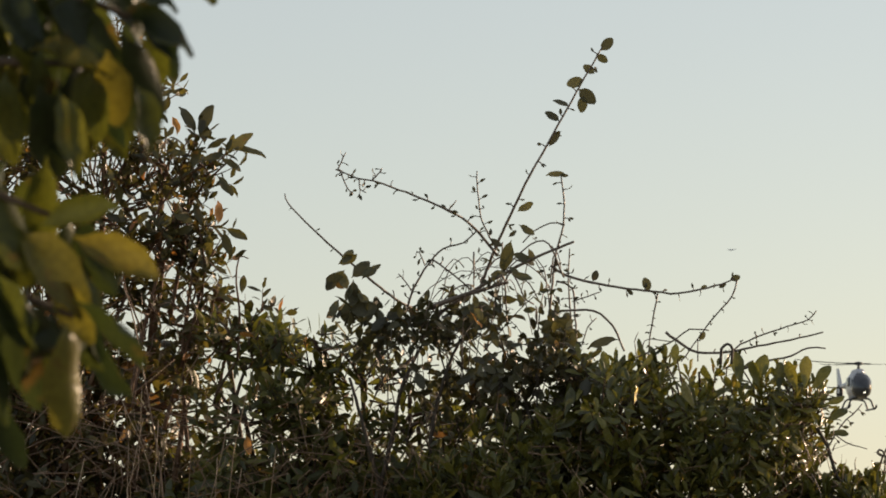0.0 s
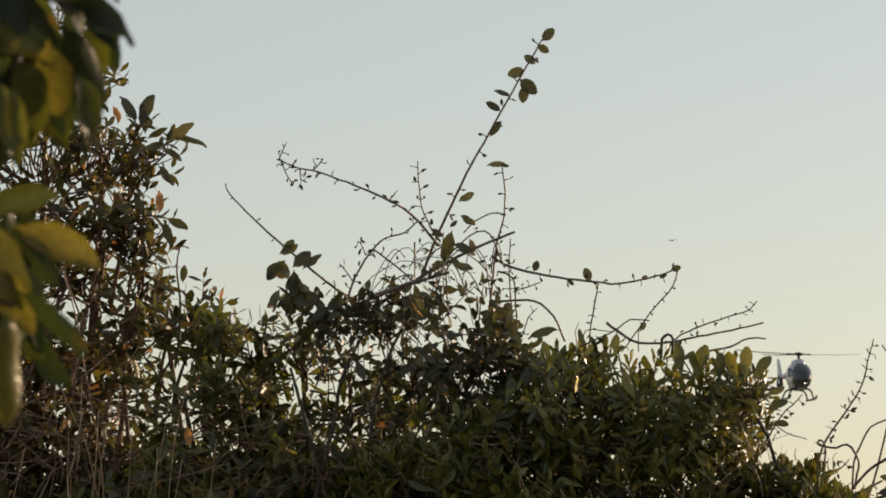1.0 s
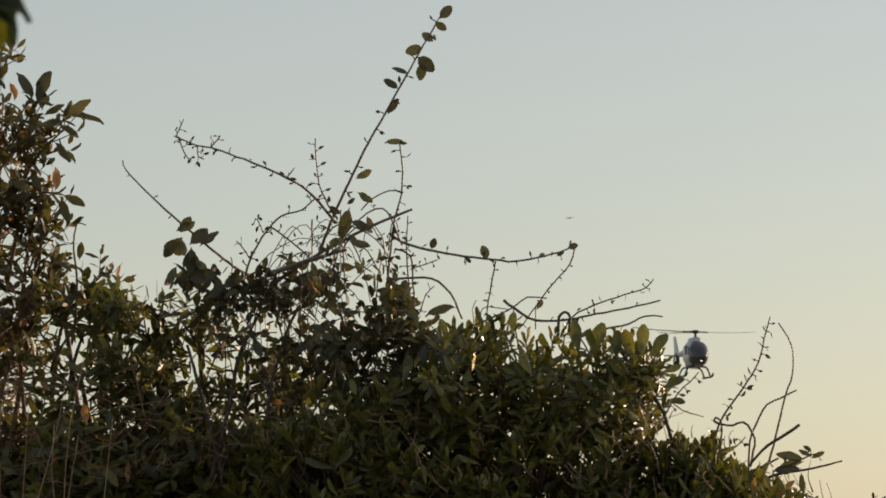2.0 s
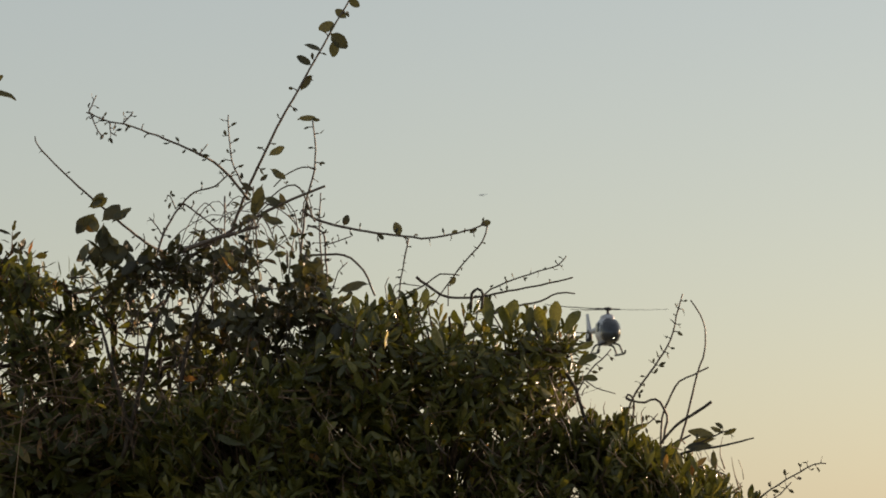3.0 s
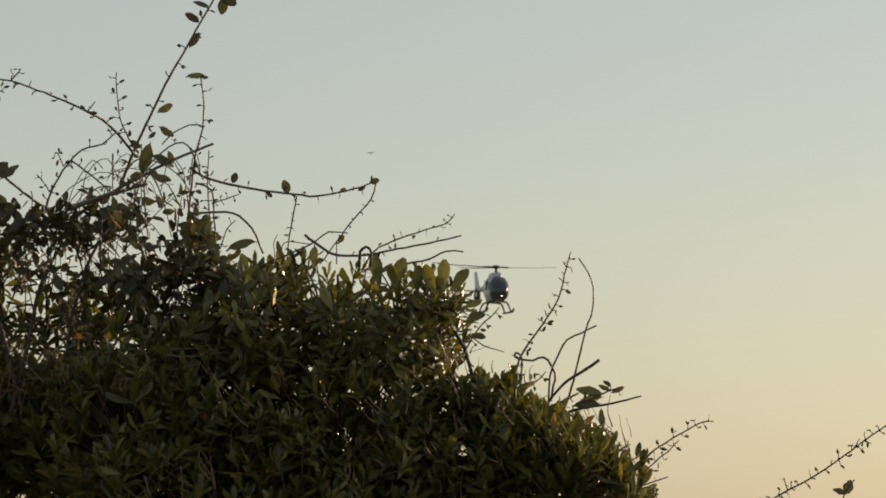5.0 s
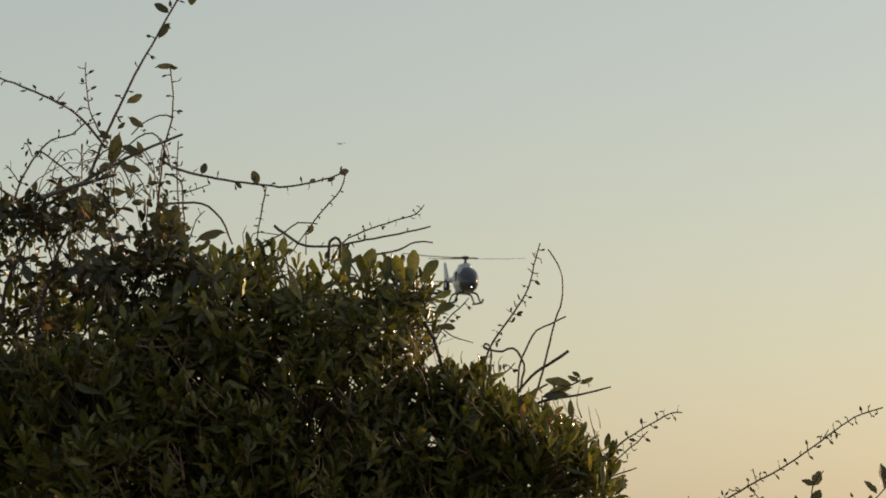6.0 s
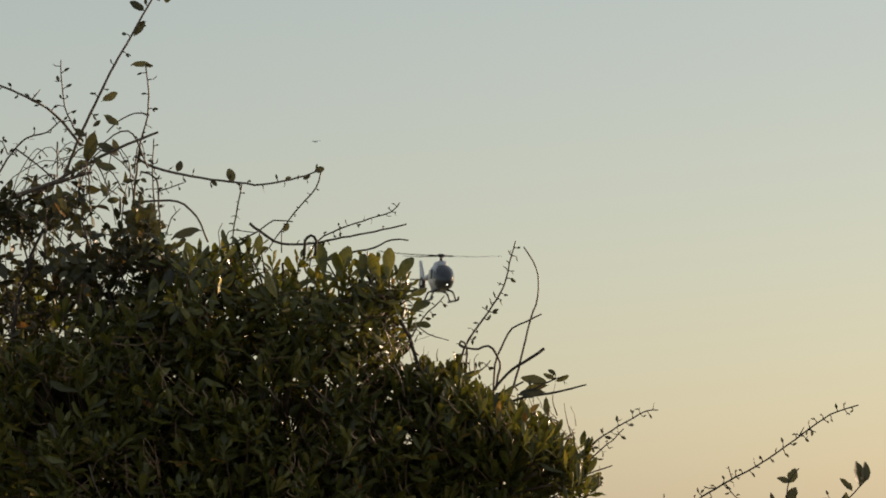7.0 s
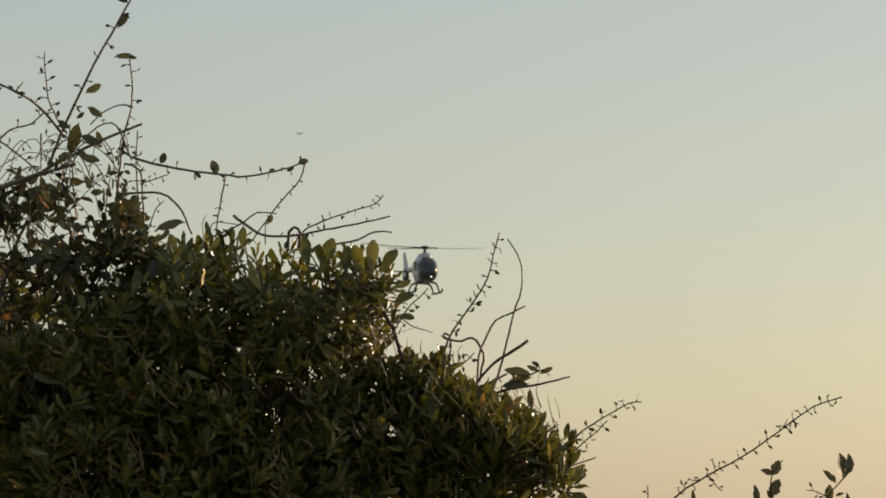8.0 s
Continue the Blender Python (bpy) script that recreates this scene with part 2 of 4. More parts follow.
def shrub(name, at, lobes, count, leaf_count, leaf_len, shapes, mat, mat_one, bark, label, category, seed, trunk_r=0.02, spread=(28, 80), rise=0.6, singles=300, shell=0.45, leaf_width=1.0, hollow=0.0, gaps=0.0, fill=0, fill_top=2.0, gap_from=1.98, crown=None, crown_spread=(30, 95), crown_rise=0.35, dead=0):
    """A shrub of several stems from the ground; lobes are its leafy masses (x, y, z, rx, ry, rz).
    Above the height crown the leaves spread in flatter whorls; fill leaves stand inside the mass, up to fill_top; dead
    counts streaks added as sun glints."""
    rng = np.random.default_rng(seed)
    root = thing(name, at, label, category)
    vol = np.array([l[3] * l[5] for l in lobes])
    shots, twigs = [], []
    for lobe, share in zip(lobes, vol / vol.sum()):
        c, r = np.array(lobe[:3]), np.array(lobe[3:])
        for _ in range(int(count * share) + 1):
            u = unit(rng.normal(size=3) * (1, 1, 1))
            if u[1] > 0.35 and rng.random() < 0.5:
                u[1] = -u[1]
            k = shell + (1 - shell) * rng.random() ** 0.6
            k *= 1 + 0.10 * rng.normal() * (rng.random() < 0.5)
            tip = c + r * u * k
            if hollow and u[1] < 0 and noise.noise(Vector(tip) * 7) < -0.1 and rng.random() < hollow:
                continue                # hollows between the clumps
            if gaps and tip[2] > gap_from and open_place(tip) and rng.random() < gaps:
                continue                # open places through the crown
            high_up = crown is not None and tip[2] > crown
            axis = unit(u * 0.75 + np.array((0, 0, crown_rise if high_up else rise)) + rng.normal(size=3) * 0.4)
            shots.append((tip, axis, crown_spread if high_up else spread, u))
            start = c + r * u * k * 0.45 + np.array((0, 0, -0.25 * r[2]))
            mid = (start + tip) / 2 + rng.normal(size=3) * 0.012 + (0, 0, -0.01)
            twigs.append(tube(smooth_line([start, mid, tip], 0.035), 0.0028, 0.0014, 4))
        stem_top = c - (0, 0, 0.1 * r[2])
        foot = np.array(at) + rng.normal(size=3) * (0.08, 0.06, 0)
        mid = foot * 0.45 + stem_top * 0.55 + rng.normal(size=3) * (0.06, 0.05, 0.04)
        line = smooth_line([foot - (0, 0, 0.03), mid, stem_top], 0.06)
        inside(part("stem", mesh_of("stem", *tube(line, trunk_r, 0.005, 7, 0.15, rng), bark), root), root)
        for _ in range(4):
            u = unit(rng.normal(size=3) + (0, -0.3, 0.5))
            b0 = c + r * rng.normal(size=3) * 0.15 - (0, 0, 0.3 * r[2])
            b1 = c + r * u * 0.75
            bend = (b0 + b1) / 2 + rng.normal(size=3) * 0.03
            inside(part("limb", mesh_of("limb", *tube(smooth_line([b0, bend, b1], 0.04), 0.0055, 0.0025, 6, 0.2, rng), bark), root), root)
    inside(part("brushwood", mesh_of("brushwood", *joined(twigs), bark), root, kind="stuff"), root)
    # pale straw streaks, added to stand in for sun glints on leaf edges
    front = [tip + axis * 0.02 for tip, axis, splay, u in shots if 1.55 < tip[2] < 2.03 and u[0] > 0.15 and u[1] < 0.35]
    bare = []
    for i in range(dead):
        tip = front[int(len(front) * rng.random())] + rng.normal(size=3) * 0.015 + (0.012, -0.02, 0.01)
        d = unit(np.array((-0.35, -0.2, 0.9)) + rng.normal(size=3) * (0.35, 0.25, 0.3)) * (0.008 + 0.03 * rng.random() ** 2)
        bare.append(tube(smooth_line([tip - d, tip + rng.normal(size=3) * 0.004, tip + d], 0.012), 0.0009 + 0.0014 * rng.random() ** 2, 0.0006, 5))
    if bare:
        inside(part("twig_and_glint_stalks", mesh_of("twig_and_glint_stalks", *joined(bare), M_STRAW), root, "pale straw streaks added as sun glints on leaf edges", "stuff"), root)
    poses = []
    for tip, axis, splay, u in shots:
        poses += sprig(tip, axis, rng, int(leaf_count * (0.7 + 0.6 * rng.random())), leaf_len * (0.7 + 0.6 * rng.random()), leaf_width, splay)
    for lobe, share in zip(lobes, vol / vol.sum()):
        for _ in range(int(fill * share)):
            at_ = np.array(lobe[:3]) + np.array(lobe[3:]) * unit(rng.normal(size=3)) * (0.75 * rng.random() ** 0.5) + (0, 0.05, 0)
            if at_[2] < fill_top:
                poses.append(basis(at_, rng.normal(size=3), rng.normal(size=3), leaf_len * (1.0 + 0.5 * rng.random()), leaf_width * 1.3))
    poses.sort(key=lambda m: m[1, 3])
    high = [m for m in poses if m[2, 3] > 1.7][:singles]
    ids = {id(m) for m in high}
    leaves([mesh_of("leaf", v, f, mat_one) for v, f in shapes], high, root, rng)
    foliage("foliage", shapes, [m for m in poses if id(m) not in ids], mat, root, rng)
    return root


# ---- ground ----
def ground():
    """One sheet to the horizon, gently uneven near the hedge."""
    rings = [0.0] + [0.6 * 1.22 ** i for i in range(44)]
    verts, faces, seg = [(0, 0, 0)], [], 48
    for r in rings[1:]:
        for k in range(seg):
            w = 2 * math.pi * k / seg
            x, y = r * math.cos(w), r * math.sin(w)
            verts.append((x, y, 0.05 * noise.noise((x * 0.4, y * 0.4, 0)) * min(1, r / 3) - 0.02))
    for k in range(seg):
        faces.append((0, 1 + k, 1 + (k + 1) % seg))
    for i in range(len(rings) - 2):
        o = 1 + i * seg
        for k in range(seg):
            faces.append((o + k, o + seg + k, o + seg + (k + 1) % seg, o + (k + 1) % seg))
    tagged(new("ground", mesh_of("ground", verts, faces, M_SOIL)), "rough dry grass and soil under the hedge", "ground", kind="structure")


ground()

# ---- the hedge: three shrubs grown together ----
OBOVATE = [leaf_shape(0.68, 0.37, f, c, 0.08, tipped=0.3, blunt=0.6, seed=i, wave=0.018) for i, (c, f) in enumerate(((0.1, 0.25), (0.3, -0.35), (-0.12, 0.4), (0.5, 0.1), (0.35, -0.5)))]
LANCE = [leaf_shape(0.55, 0.26, 0.12, c, 0.08, seed=i + 10) for i, c in enumerate((0.08, 0.2, -0.06))]
ELLIPSE = [leaf_shape(0.57, 0.46, f, c, 0.34, tipped=0.15, blunt=0.62, seed=i + 20, wave=0.03) for i, (c, f) in enumerate(((0.10, 0.12), (0.3, 0.25), (-0.12, 0.18), (0.4, 0.08)))]
ROUND = [leaf_shape(0.52, 0.66, 0.08, c, 0.08, tipped=0.3, blunt=0.55, seed=i + 30) for i, c in enumerate((0.05, 0.2))]

evergreen = shrub("evergreen_shrub", (0.62, 9.25, 0.0), [
    (0.2439, 9.05, 2.045, 0.1456, 0.25, 0.12), (0.3695, 9, 2.100, 0.1689, 0.3, 0.1593), (0.5385, 9, 2.090, 0.1569, 0.3, 0.1569), (0.7015, 9, 2.090, 0.135, 0.26, 0.1351), (0.7699, 8.95, 2.12, 0.055, 0.14, 0.066),
    (0.5371, 9, 1.8508, 0.362, 0.36, 0.2051), (0.8274, 8.92, 1.838, 0.234, 0.22, 0.1416), (0.924, 8.9, 1.836, 0.1372, 0.16, 0.0955), (1.0097, 8.92, 1.7465, 0.2064, 0.2, 0.1296), (0.8594, 8.9, 1.9313, 0.0835, 0.12, 0.0537),
    (0.4398, 9, 1.6589, 0.5068, 0.4, 0.2896), (0.1768, 9.05, 1.8401, 0.3154, 0.36, 0.2669), (0.8832, 9, 1.5274, 0.2896, 0.36, 0.181), (0.503, 9.1, 1.1899, 0.5856, 0.45, 0.4026)],
    3100, 9, 0.050, OBOVATE, M_WAXY, M_WAXY_ONE, M_BARK,
    "dense evergreen shrub with glossy dark green paddle-shaped leaves", "shrub", 3, 0.022, (10, 50), 1.3, leaf_width=0.9, hollow=0.5, gaps=0.1, fill=2400, fill_top=1.98, crown=2.02, crown_spread=(20, 80), crown_rise=0.7, dead=600)

leafy = shrub("leafy_shrub", (-0.15, 9.5, 0.0), [
    (-0.3987, 9.3, 2.2808, 0.0997, 0.15, 0.0848), (-0.4852, 9.4, 2.3033, 0.0693, 0.15, 0.0756), (-0.4419, 9.3, 2.1557, 0.1309, 0.25, 0.1309), (-0.3153, 9.25, 2.1577, 0.1178, 0.22, 0.1178), (-0.1799, 9.3, 2.2207, 0.106, 0.2, 0.0935), (-0.2798, 9.3, 2.2457, 0.0935, 0.15, 0.0748), (-0.355, 9.3, 2.2958, 0.0623, 0.1, 0.0499), 
    (-0.217, 9.3, 2.0645, 0.1247, 0.15, 0.0561), (-0.0549, 9.3, 2.1082, 0.1371, 0.15, 0.0598), (-0.279, 9.3, 1.9462, 0.3242, 0.3, 0.187), (0.0198, 9.25, 1.9443, 0.248, 0.3, 0.2108), (-0.3906, 9.6, 1.8932, 0.3861, 0.3, 0.2059), (-0.1068, 9.5, 1.8901, 0.3566, 0.3, 0.191), (-0.2055, 9.4, 1.4868, 0.4789, 0.4, 0.3276)],
    1800, 8, 0.053, LANCE, M_LIGHT, M_LIGHT_ONE, M_BARK,
    "loose green shrub with narrow leaves and sky gaps", "shrub", 5, 0.009, leaf_width=1.25, gaps=0.75, fill=3400, fill_top=1.99, crown=1.95, gap_from=2.02)

small_tree = shrub("small_tree", (-0.95, 9.9, 0.0), [
    (-0.9768, 9.7, 3.0365, 0.2731, 0.35, 0.2601), (-0.7752, 9.65, 2.9501, 0.1423, 0.25, 0.1423), (-0.795, 9.6, 2.6688, 0.2188, 0.3, 0.193), (-0.6332, 9.5, 2.6963, 0.1083, 0.16, 0.0764), (-0.9093, 9.6, 2.4219, 0.2574, 0.3, 0.2188),
    (-0.632, 9.5, 2.5032, 0.1146, 0.2, 0.1274), (-0.5481, 9.5, 2.3748, 0.1019, 0.2, 0.1019), (-0.7784, 9.6, 2.202, 0.3089, 0.3, 0.1802), (-1.1831, 9.7, 2.7194, 0.2601, 0.4, 0.3901), (-0.7628, 9.75, 2.0021, 0.3529, 0.3, 0.1699), (-0.8223, 9.7, 1.8056, 0.3901, 0.4, 0.2861), (-1.02, 9.75, 2.12, 0.2, 0.3, 0.28)],
    1450, 6, 0.042, ELLIPSE, M_OLIVE, M_OLIVE_ONE, M_RED_BARK,
    "small tree with reddish twigs and worn olive leaves", "tree", 8, 0.016, gaps=0.4, leaf_width=1.05, fill=2800, fill_top=2.35, gap_from=2.2)


# ---- climbing vine with long bare shoots ----
vine = thing("climbing_vine", (0.0, 9.1, 0.0), "climbing vine with long bare shoots arching over the hedge", "vine")
vr = np.random.default_rng(21)
BUD = leaf_shape(0.5, 0.5, 0.15, 0.2, 0.1, seed=41)
M_BUD = leaf_material("bud_leaf", [(0.0, (0.04, 0.04, 0.025)), (1.0, (0.09, 0.085, 0.045))], rough=0.6, through_light=0.1, single=True)
BUD_MESH = mesh_of("bud", *BUD, M_BUD)


def shoot(points, r0, r1, buds=0, size=0.009, stalk=0.006, bark=None, owner=None, label="", start=0.0):
    """A thin shoot through a few points, with short spurs that carry buds."""
    owner = owner or vine
    line = smooth_line(points, 0.02)
    if len(line) > 4:
        line[1:-1] += vr.normal(size=(len(line) - 2, 3)) * 0.0005
    stem = part("stem", mesh_of("stem", *tube(line, r0, r1, 6, 0.08, vr), bark or M_VINE_BARK), owner, label)
    inside(stem, owner)
    buds = int(buds * 1.35)
    if buds:
        spurs, poses = [], []
        for i in range(buds):
            f = start + (1 - start) * (i + 0.3 + 0.5 * vr.random()) / buds
            k = min(len(line) - 2, int(f * (len(line) - 1)))
            t = unit(line[k + 1] - line[k])
            out = unit(np.cross(t, (0, 1, 0)) * (1 if i % 2 else -1) + vr.normal(size=3) * 0.22 + t * 0.3)
            end = line[k] + out * stalk * (0.8 + 1.1 * vr.random())
            spurs.append(tube(np.array([line[k], (line[k] + end) / 2 + t * 0.001, end]), r1 * 0.9, r1 * 0.6, 4))
            for _ in range(1 + int(vr.random() < 0.4)):
                d = unit(out + vr.normal(size=3) * 0.7)
                poses.append(basis(end - d * 0.001, d, vr.normal(size=3), size * (0.9 + 0.8 * vr.random())))
        part("spur_growth", mesh_of("spur_growth", *joined(spurs), bark or M_VINE_BARK), stem, kind="stuff")
        leaves([BUD_MESH], poses, stem, vr, "bud")
    return stem


def rooted(foot, points):
    """A line that climbs straight from its foot to the first point."""
    f, p = np.array(foot), np.array(points[0])
    return [tuple(f + (p - f) * k) for k in (0, 0.5, 0.75, 0.88, 0.95)] + list(points)


def leaf_on(base, tip, face=(0, -1, 0.3), width=1.0, shapes=None, owner=None, mat=None, label=""):
    b0, t0 = np.array(base), np.array(tip)
    v, f = (shapes or ELLIPSE)[int(vr.integers(len(shapes or ELLIPSE)))]
    return leaves([mesh_of("leaf", v, f, mat or M_VINE)], [basis(b0, t0 - b0, np.array(face) + vr.normal(size=3) * 0.25, np.linalg.norm(t0 - b0), width)], owner or vine, vr, label=label)


# the tall shoot with round leaves
shoot([(0.0747, 9.1, 2.3791), (0.121, 9.05, 2.491), (0.1775, 9, 2.6081), (0.2385, 9, 2.7181), (0.3035, 9, 2.8346), (0.3434, 9, 2.9033)], 0.0034, 0.0017, 12, 0.010, label="long upright shoot with round leaves")
for b_u in [((0.3409, 9, 2.896), (0.3654, 9, 2.923)), ((0.3262, 9, 2.8456), (0.3031, 9, 2.8653)), ((0.3042, 9, 2.8321), (0.2665, 9, 2.8223)), ((0.292, 9, 2.8125), (0.3284, 9, 2.7831)),
            ((0.3017, 9, 2.7978), (0.2991, 9, 2.7622)), ((0.2712, 9, 2.7732), (0.2396, 9, 2.7929)), ((0.2504, 9, 2.7426), (0.2201, 9, 2.7634)), ((0.2284, 9, 2.6875), (0.2504, 9, 2.7218)), ((0.3312, 9, 2.8874), (0.3542, 9, 2.8714))]:
    leaf_on(*b_u, shapes=ROUND)
# the arching shoot to the left, and its spurs
shoot([(0.117, 9.05, 2.4579), (0.0659, 9.05, 2.5192), (0.0133, 9, 2.5483), (-0.0655, 9, 2.5836), (-0.1497, 8.95, 2.6085), (-0.1799, 8.95, 2.6122), (-0.2294, 8.95, 2.6328)], 0.0032, 0.0016, 14, 0.008)
for s_ in [((-0.2246, 8.95, 2.6328), (-0.2186, 8.95, 2.6474), (-0.2078, 8.95, 2.6693)), ((-0.2186, 8.95, 2.6268), (-0.2052, 8.95, 2.594), (-0.1931, 8.95, 2.5782)), ((-0.1787, 8.95, 2.6122), (-0.1774, 8.95, 2.5903), (-0.1641, 8.95, 2.583)), ((-0.1521, 8.95, 2.6085), (-0.1352, 8.95, 2.6256), (-0.1304, 8.95, 2.6353)), ((0.0109, 9, 2.5495), (0.0291, 9, 2.5714))]:
    shoot(s_, 0.0016, 0.0012, 3, 0.009)
shoot([(0.1146, 9.05, 2.4726), (0.0951, 9.05, 2.5094), (0.0817, 9.05, 2.54), (0.0744, 9.05, 2.5953), (0.0733, 9.05, 2.6407)], 0.002, 0.0014, 9, 0.010)
# the bare tip above the leaf clump
shoot([(-0.0539, 9.1, 2.3422), (-0.1023, 9.05, 2.3626), (-0.1745, 9, 2.4167), (-0.2473, 9, 2.48), (-0.2959, 9, 2.5263), (-0.3325, 9, 2.5653), (-0.3398, 9, 2.5861)], 0.0034, 0.0014, 5, 0.006, 0.003)
for b_u in [((-0.2246, 8.97, 2.431), (-0.186, 8.97, 2.4552)), ((-0.2222, 8.97, 2.4164), (-0.2486, 8.97, 2.3752)), ((-0.2186, 8.97, 2.4164), (-0.2076, 8.97, 2.3776)), ((-0.1956, 8.97, 2.4019), (-0.157, 8.97, 2.4382)), ((-0.1738, 8.97, 2.3982), (-0.1353, 8.97, 2.4334)),
            ((-0.192, 8.97, 2.3982), (-0.2003, 8.97, 2.3413)), ((-0.1835, 8.97, 2.3861), (-0.1737, 8.97, 2.3195)), ((-0.2039, 8.97, 2.3316), (-0.14, 8.97, 2.3401)), ((-0.222, 8.97, 2.3558), (-0.24, 8.97, 2.3195)), ((-0.2147, 8.96, 2.4276), (-0.1955, 8.96, 2.464)), ((-0.2099, 8.96, 2.4179), (-0.2339, 8.96, 2.3913)), ((-0.1737, 8.96, 2.4034), (-0.1472, 8.96, 2.4203)), ((-0.1905, 8.96, 2.3852), (-0.2146, 8.96, 2.3574)), ((-0.1832, 8.96, 2.3671), (-0.1591, 8.96, 2.3477))]:
    leaf_on(*b_u, face=(vr.normal() * 0.4, -1, vr.normal() * 0.4), shapes=ELLIPSE, width=1.35)
# forked shoot between
shoot([(-0.084, 9.05, 2.3259), (-0.0597, 9.05, 2.3931), (-0.0292, 9.05, 2.442), (0.0012, 9.05, 2.4726), (0.0439, 9.05, 2.4849), (0.0744, 9.05, 2.5118)], 0.0026, 0.0016, 8, 0.008)
shoot([(-0.039, 9.05, 2.4359), (-0.0512, 9.05, 2.4628), (-0.0573, 9.05, 2.4665)], 0.0015, 0.0012, 3, 0.009)
shoot([(-0.0682, 9.05, 2.3809), (-0.084, 9.05, 2.4053), (-0.0962, 9.05, 2.4176)], 0.0015, 0.0012, 3, 0.009)
shoot([(-0.0219, 9.05, 2.4482), (0.0195, 9.05, 2.4176), (0.0621, 9.05, 2.3809)], 0.002, 0.0018, 4, 0.008)
# the thick pale branch across
shoot([(-0.0171, 9.1, 2.3299), (0.056, 9.05, 2.3748), (0.1405, 9, 2.4191), (0.2005, 8.97, 2.4467), (0.2797, 8.95, 2.4775)], 0.0042, 0.0026, 3, 0.006)
shoot([(-0.0291, 9.02, 2.3418), (0.0315, 9, 2.362), (0.1042, 9, 2.3851), (0.1405, 9, 2.3948)], 0.006, 0.003, 0, label="rust-brown old stem")
# the upright with a leaf on top
shoot([(0.2275, 9, 2.3219), (0.235, 9, 2.3948), (0.2436, 9, 2.4617), (0.2583, 9, 2.5166), (0.2597, 9, 2.5775), (0.2538, 9, 2.624)], 0.0028, 0.0016, 9, 0.010)
leaf_on((0.2659, 9, 2.6264), (0.2234, 9, 2.6362)), leaf_on((0.2501, 9, 2.6264), (0.2695, 9, 2.624))
shoot([(0.262, 9, 2.519), (0.2317, 9, 2.5227), (0.1952, 9, 2.5044), (0.1709, 9, 2.48)], 0.0016, 0.0014)
shoot([(0.2806, 9, 2.2491), (0.2735, 9, 2.3219), (0.2689, 9, 2.3948), (0.2715, 9, 2.4678)], 0.0022, 0.0014, 10, 0.008)
shoot([(0.2435, 9, 2.3972), (0.2761, 9, 2.3827), (0.2832, 9, 2.3219), (0.2878, 9, 2.2491)], 0.0022, 0.002, 5, 0.007)
shoot([(0.2833, 9, 2.3559), (0.31, 9, 2.3644), (0.3366, 9, 2.3741)], 0.0014, 0.0011, 4, 0.006)
shoot([(0.2975, 9, 2.2613), (0.3098, 9, 2.2976), (0.3292, 9, 2.3183)], 0.0014, 0.0011, 3, 0.006)
# the long shoot to the right with pods
shoot([(0.2314, 9, 2.4313), (0.2617, 9, 2.4106), (0.3324, 8.95, 2.3868), (0.4287, 8.95, 2.3723), (0.5009, 8.95, 2.3674), (0.5612, 8.95, 2.3783), (0.6034, 8.95, 2.3904), (0.6216, 8.95, 2.3989)], 0.003, 0.0016, 12, 0.008)
for b_u in [((0.3192, 8.95, 2.3928), (0.3289, 8.95, 2.4158)), ((0.4408, 8.95, 2.3723), (0.4276, 8.95, 2.4001)), ((0.3926, 8.95, 2.3747), (0.4046, 8.95, 2.3638)), ((0.6119, 8.95, 2.3964), (0.6336, 8.95, 2.4025)), ((0.5877, 8.95, 2.3783), (0.6034, 8.95, 2.388)), ((0.5492, 8.95, 2.3771), (0.5624, 8.95, 2.3831))]:
    leaf_on(*b_u, shapes=ROUND)
shoot([(0.4576, 8.95, 2.3662), (0.4502, 8.95, 2.33), (0.4427, 9, 2.2734), (0.4377, 9, 2.2249)], 0.0018, 0.0014, 8, 0.005, 0.004)
shoot([(0.6264, 8.95, 2.394), (0.6165, 8.95, 2.3602), (0.5789, 8.95, 2.3179), (0.5456, 9, 2.2734), (0.509, 9, 2.2249)], 0.0018, 0.0014, 8, 0.005, 0.004)
leaf_on((0.5492, 9, 2.2697), (0.5602, 9, 2.2879), shapes=ROUND)
shoot([(0.2251, 9, 2.3316), (0.2736, 9, 2.3341), (0.322, 9, 2.3341), (0.3642, 9, 2.3013), (0.3882, 9, 2.2467)], 0.0026, 0.0022)
leaf_on((0.3741, 8.95, 2.2672), (0.308, 8.95, 2.2696), (0, -0.6, 1), 1.3)
shoot([(0.4767, 9, 2.2879), (0.5092, 9, 2.2637), (0.5454, 9, 2.2443), (0.6119, 9, 2.2455), (0.6603, 9, 2.2552), (0.7451, 9, 2.271), (0.8142, 9, 2.2879)], 0.0032, 0.0018, 3, 0.005)
shoot([(0.3941, 9, 2.2249), (0.4729, 9, 2.2588), (0.5032, 9, 2.2758), (0.5275, 9, 2.294), (0.5699, 9, 2.2916)], 0.002, 0.0014)
shoot([(0.6358, 9, 2.2067), (0.6904, 9, 2.2249), (0.7449, 9, 2.237), (0.7813, 9, 2.254), (0.8188, 9, 2.2528)], 0.0026, 0.0016)
shoot([(0.5996, 9, 2.2128), (0.624, 9, 2.2516), (0.6544, 9, 2.2697), (0.7211, 9, 2.2952), (0.7818, 9, 2.3146), (0.8001, 9, 2.3341)], 0.002, 0.0013, 14, 0.008, 0.004)
shoot([(0.5778, 8.76, 2.2023), (0.5803, 8.76, 2.2342), (0.5922, 8.76, 2.2436), (0.6039, 8.76, 2.2342), (0.6001, 8.76, 2.2023)], 0.0034, 0.003, bark=M_DARK_TWIG, label="curled dark tendril")
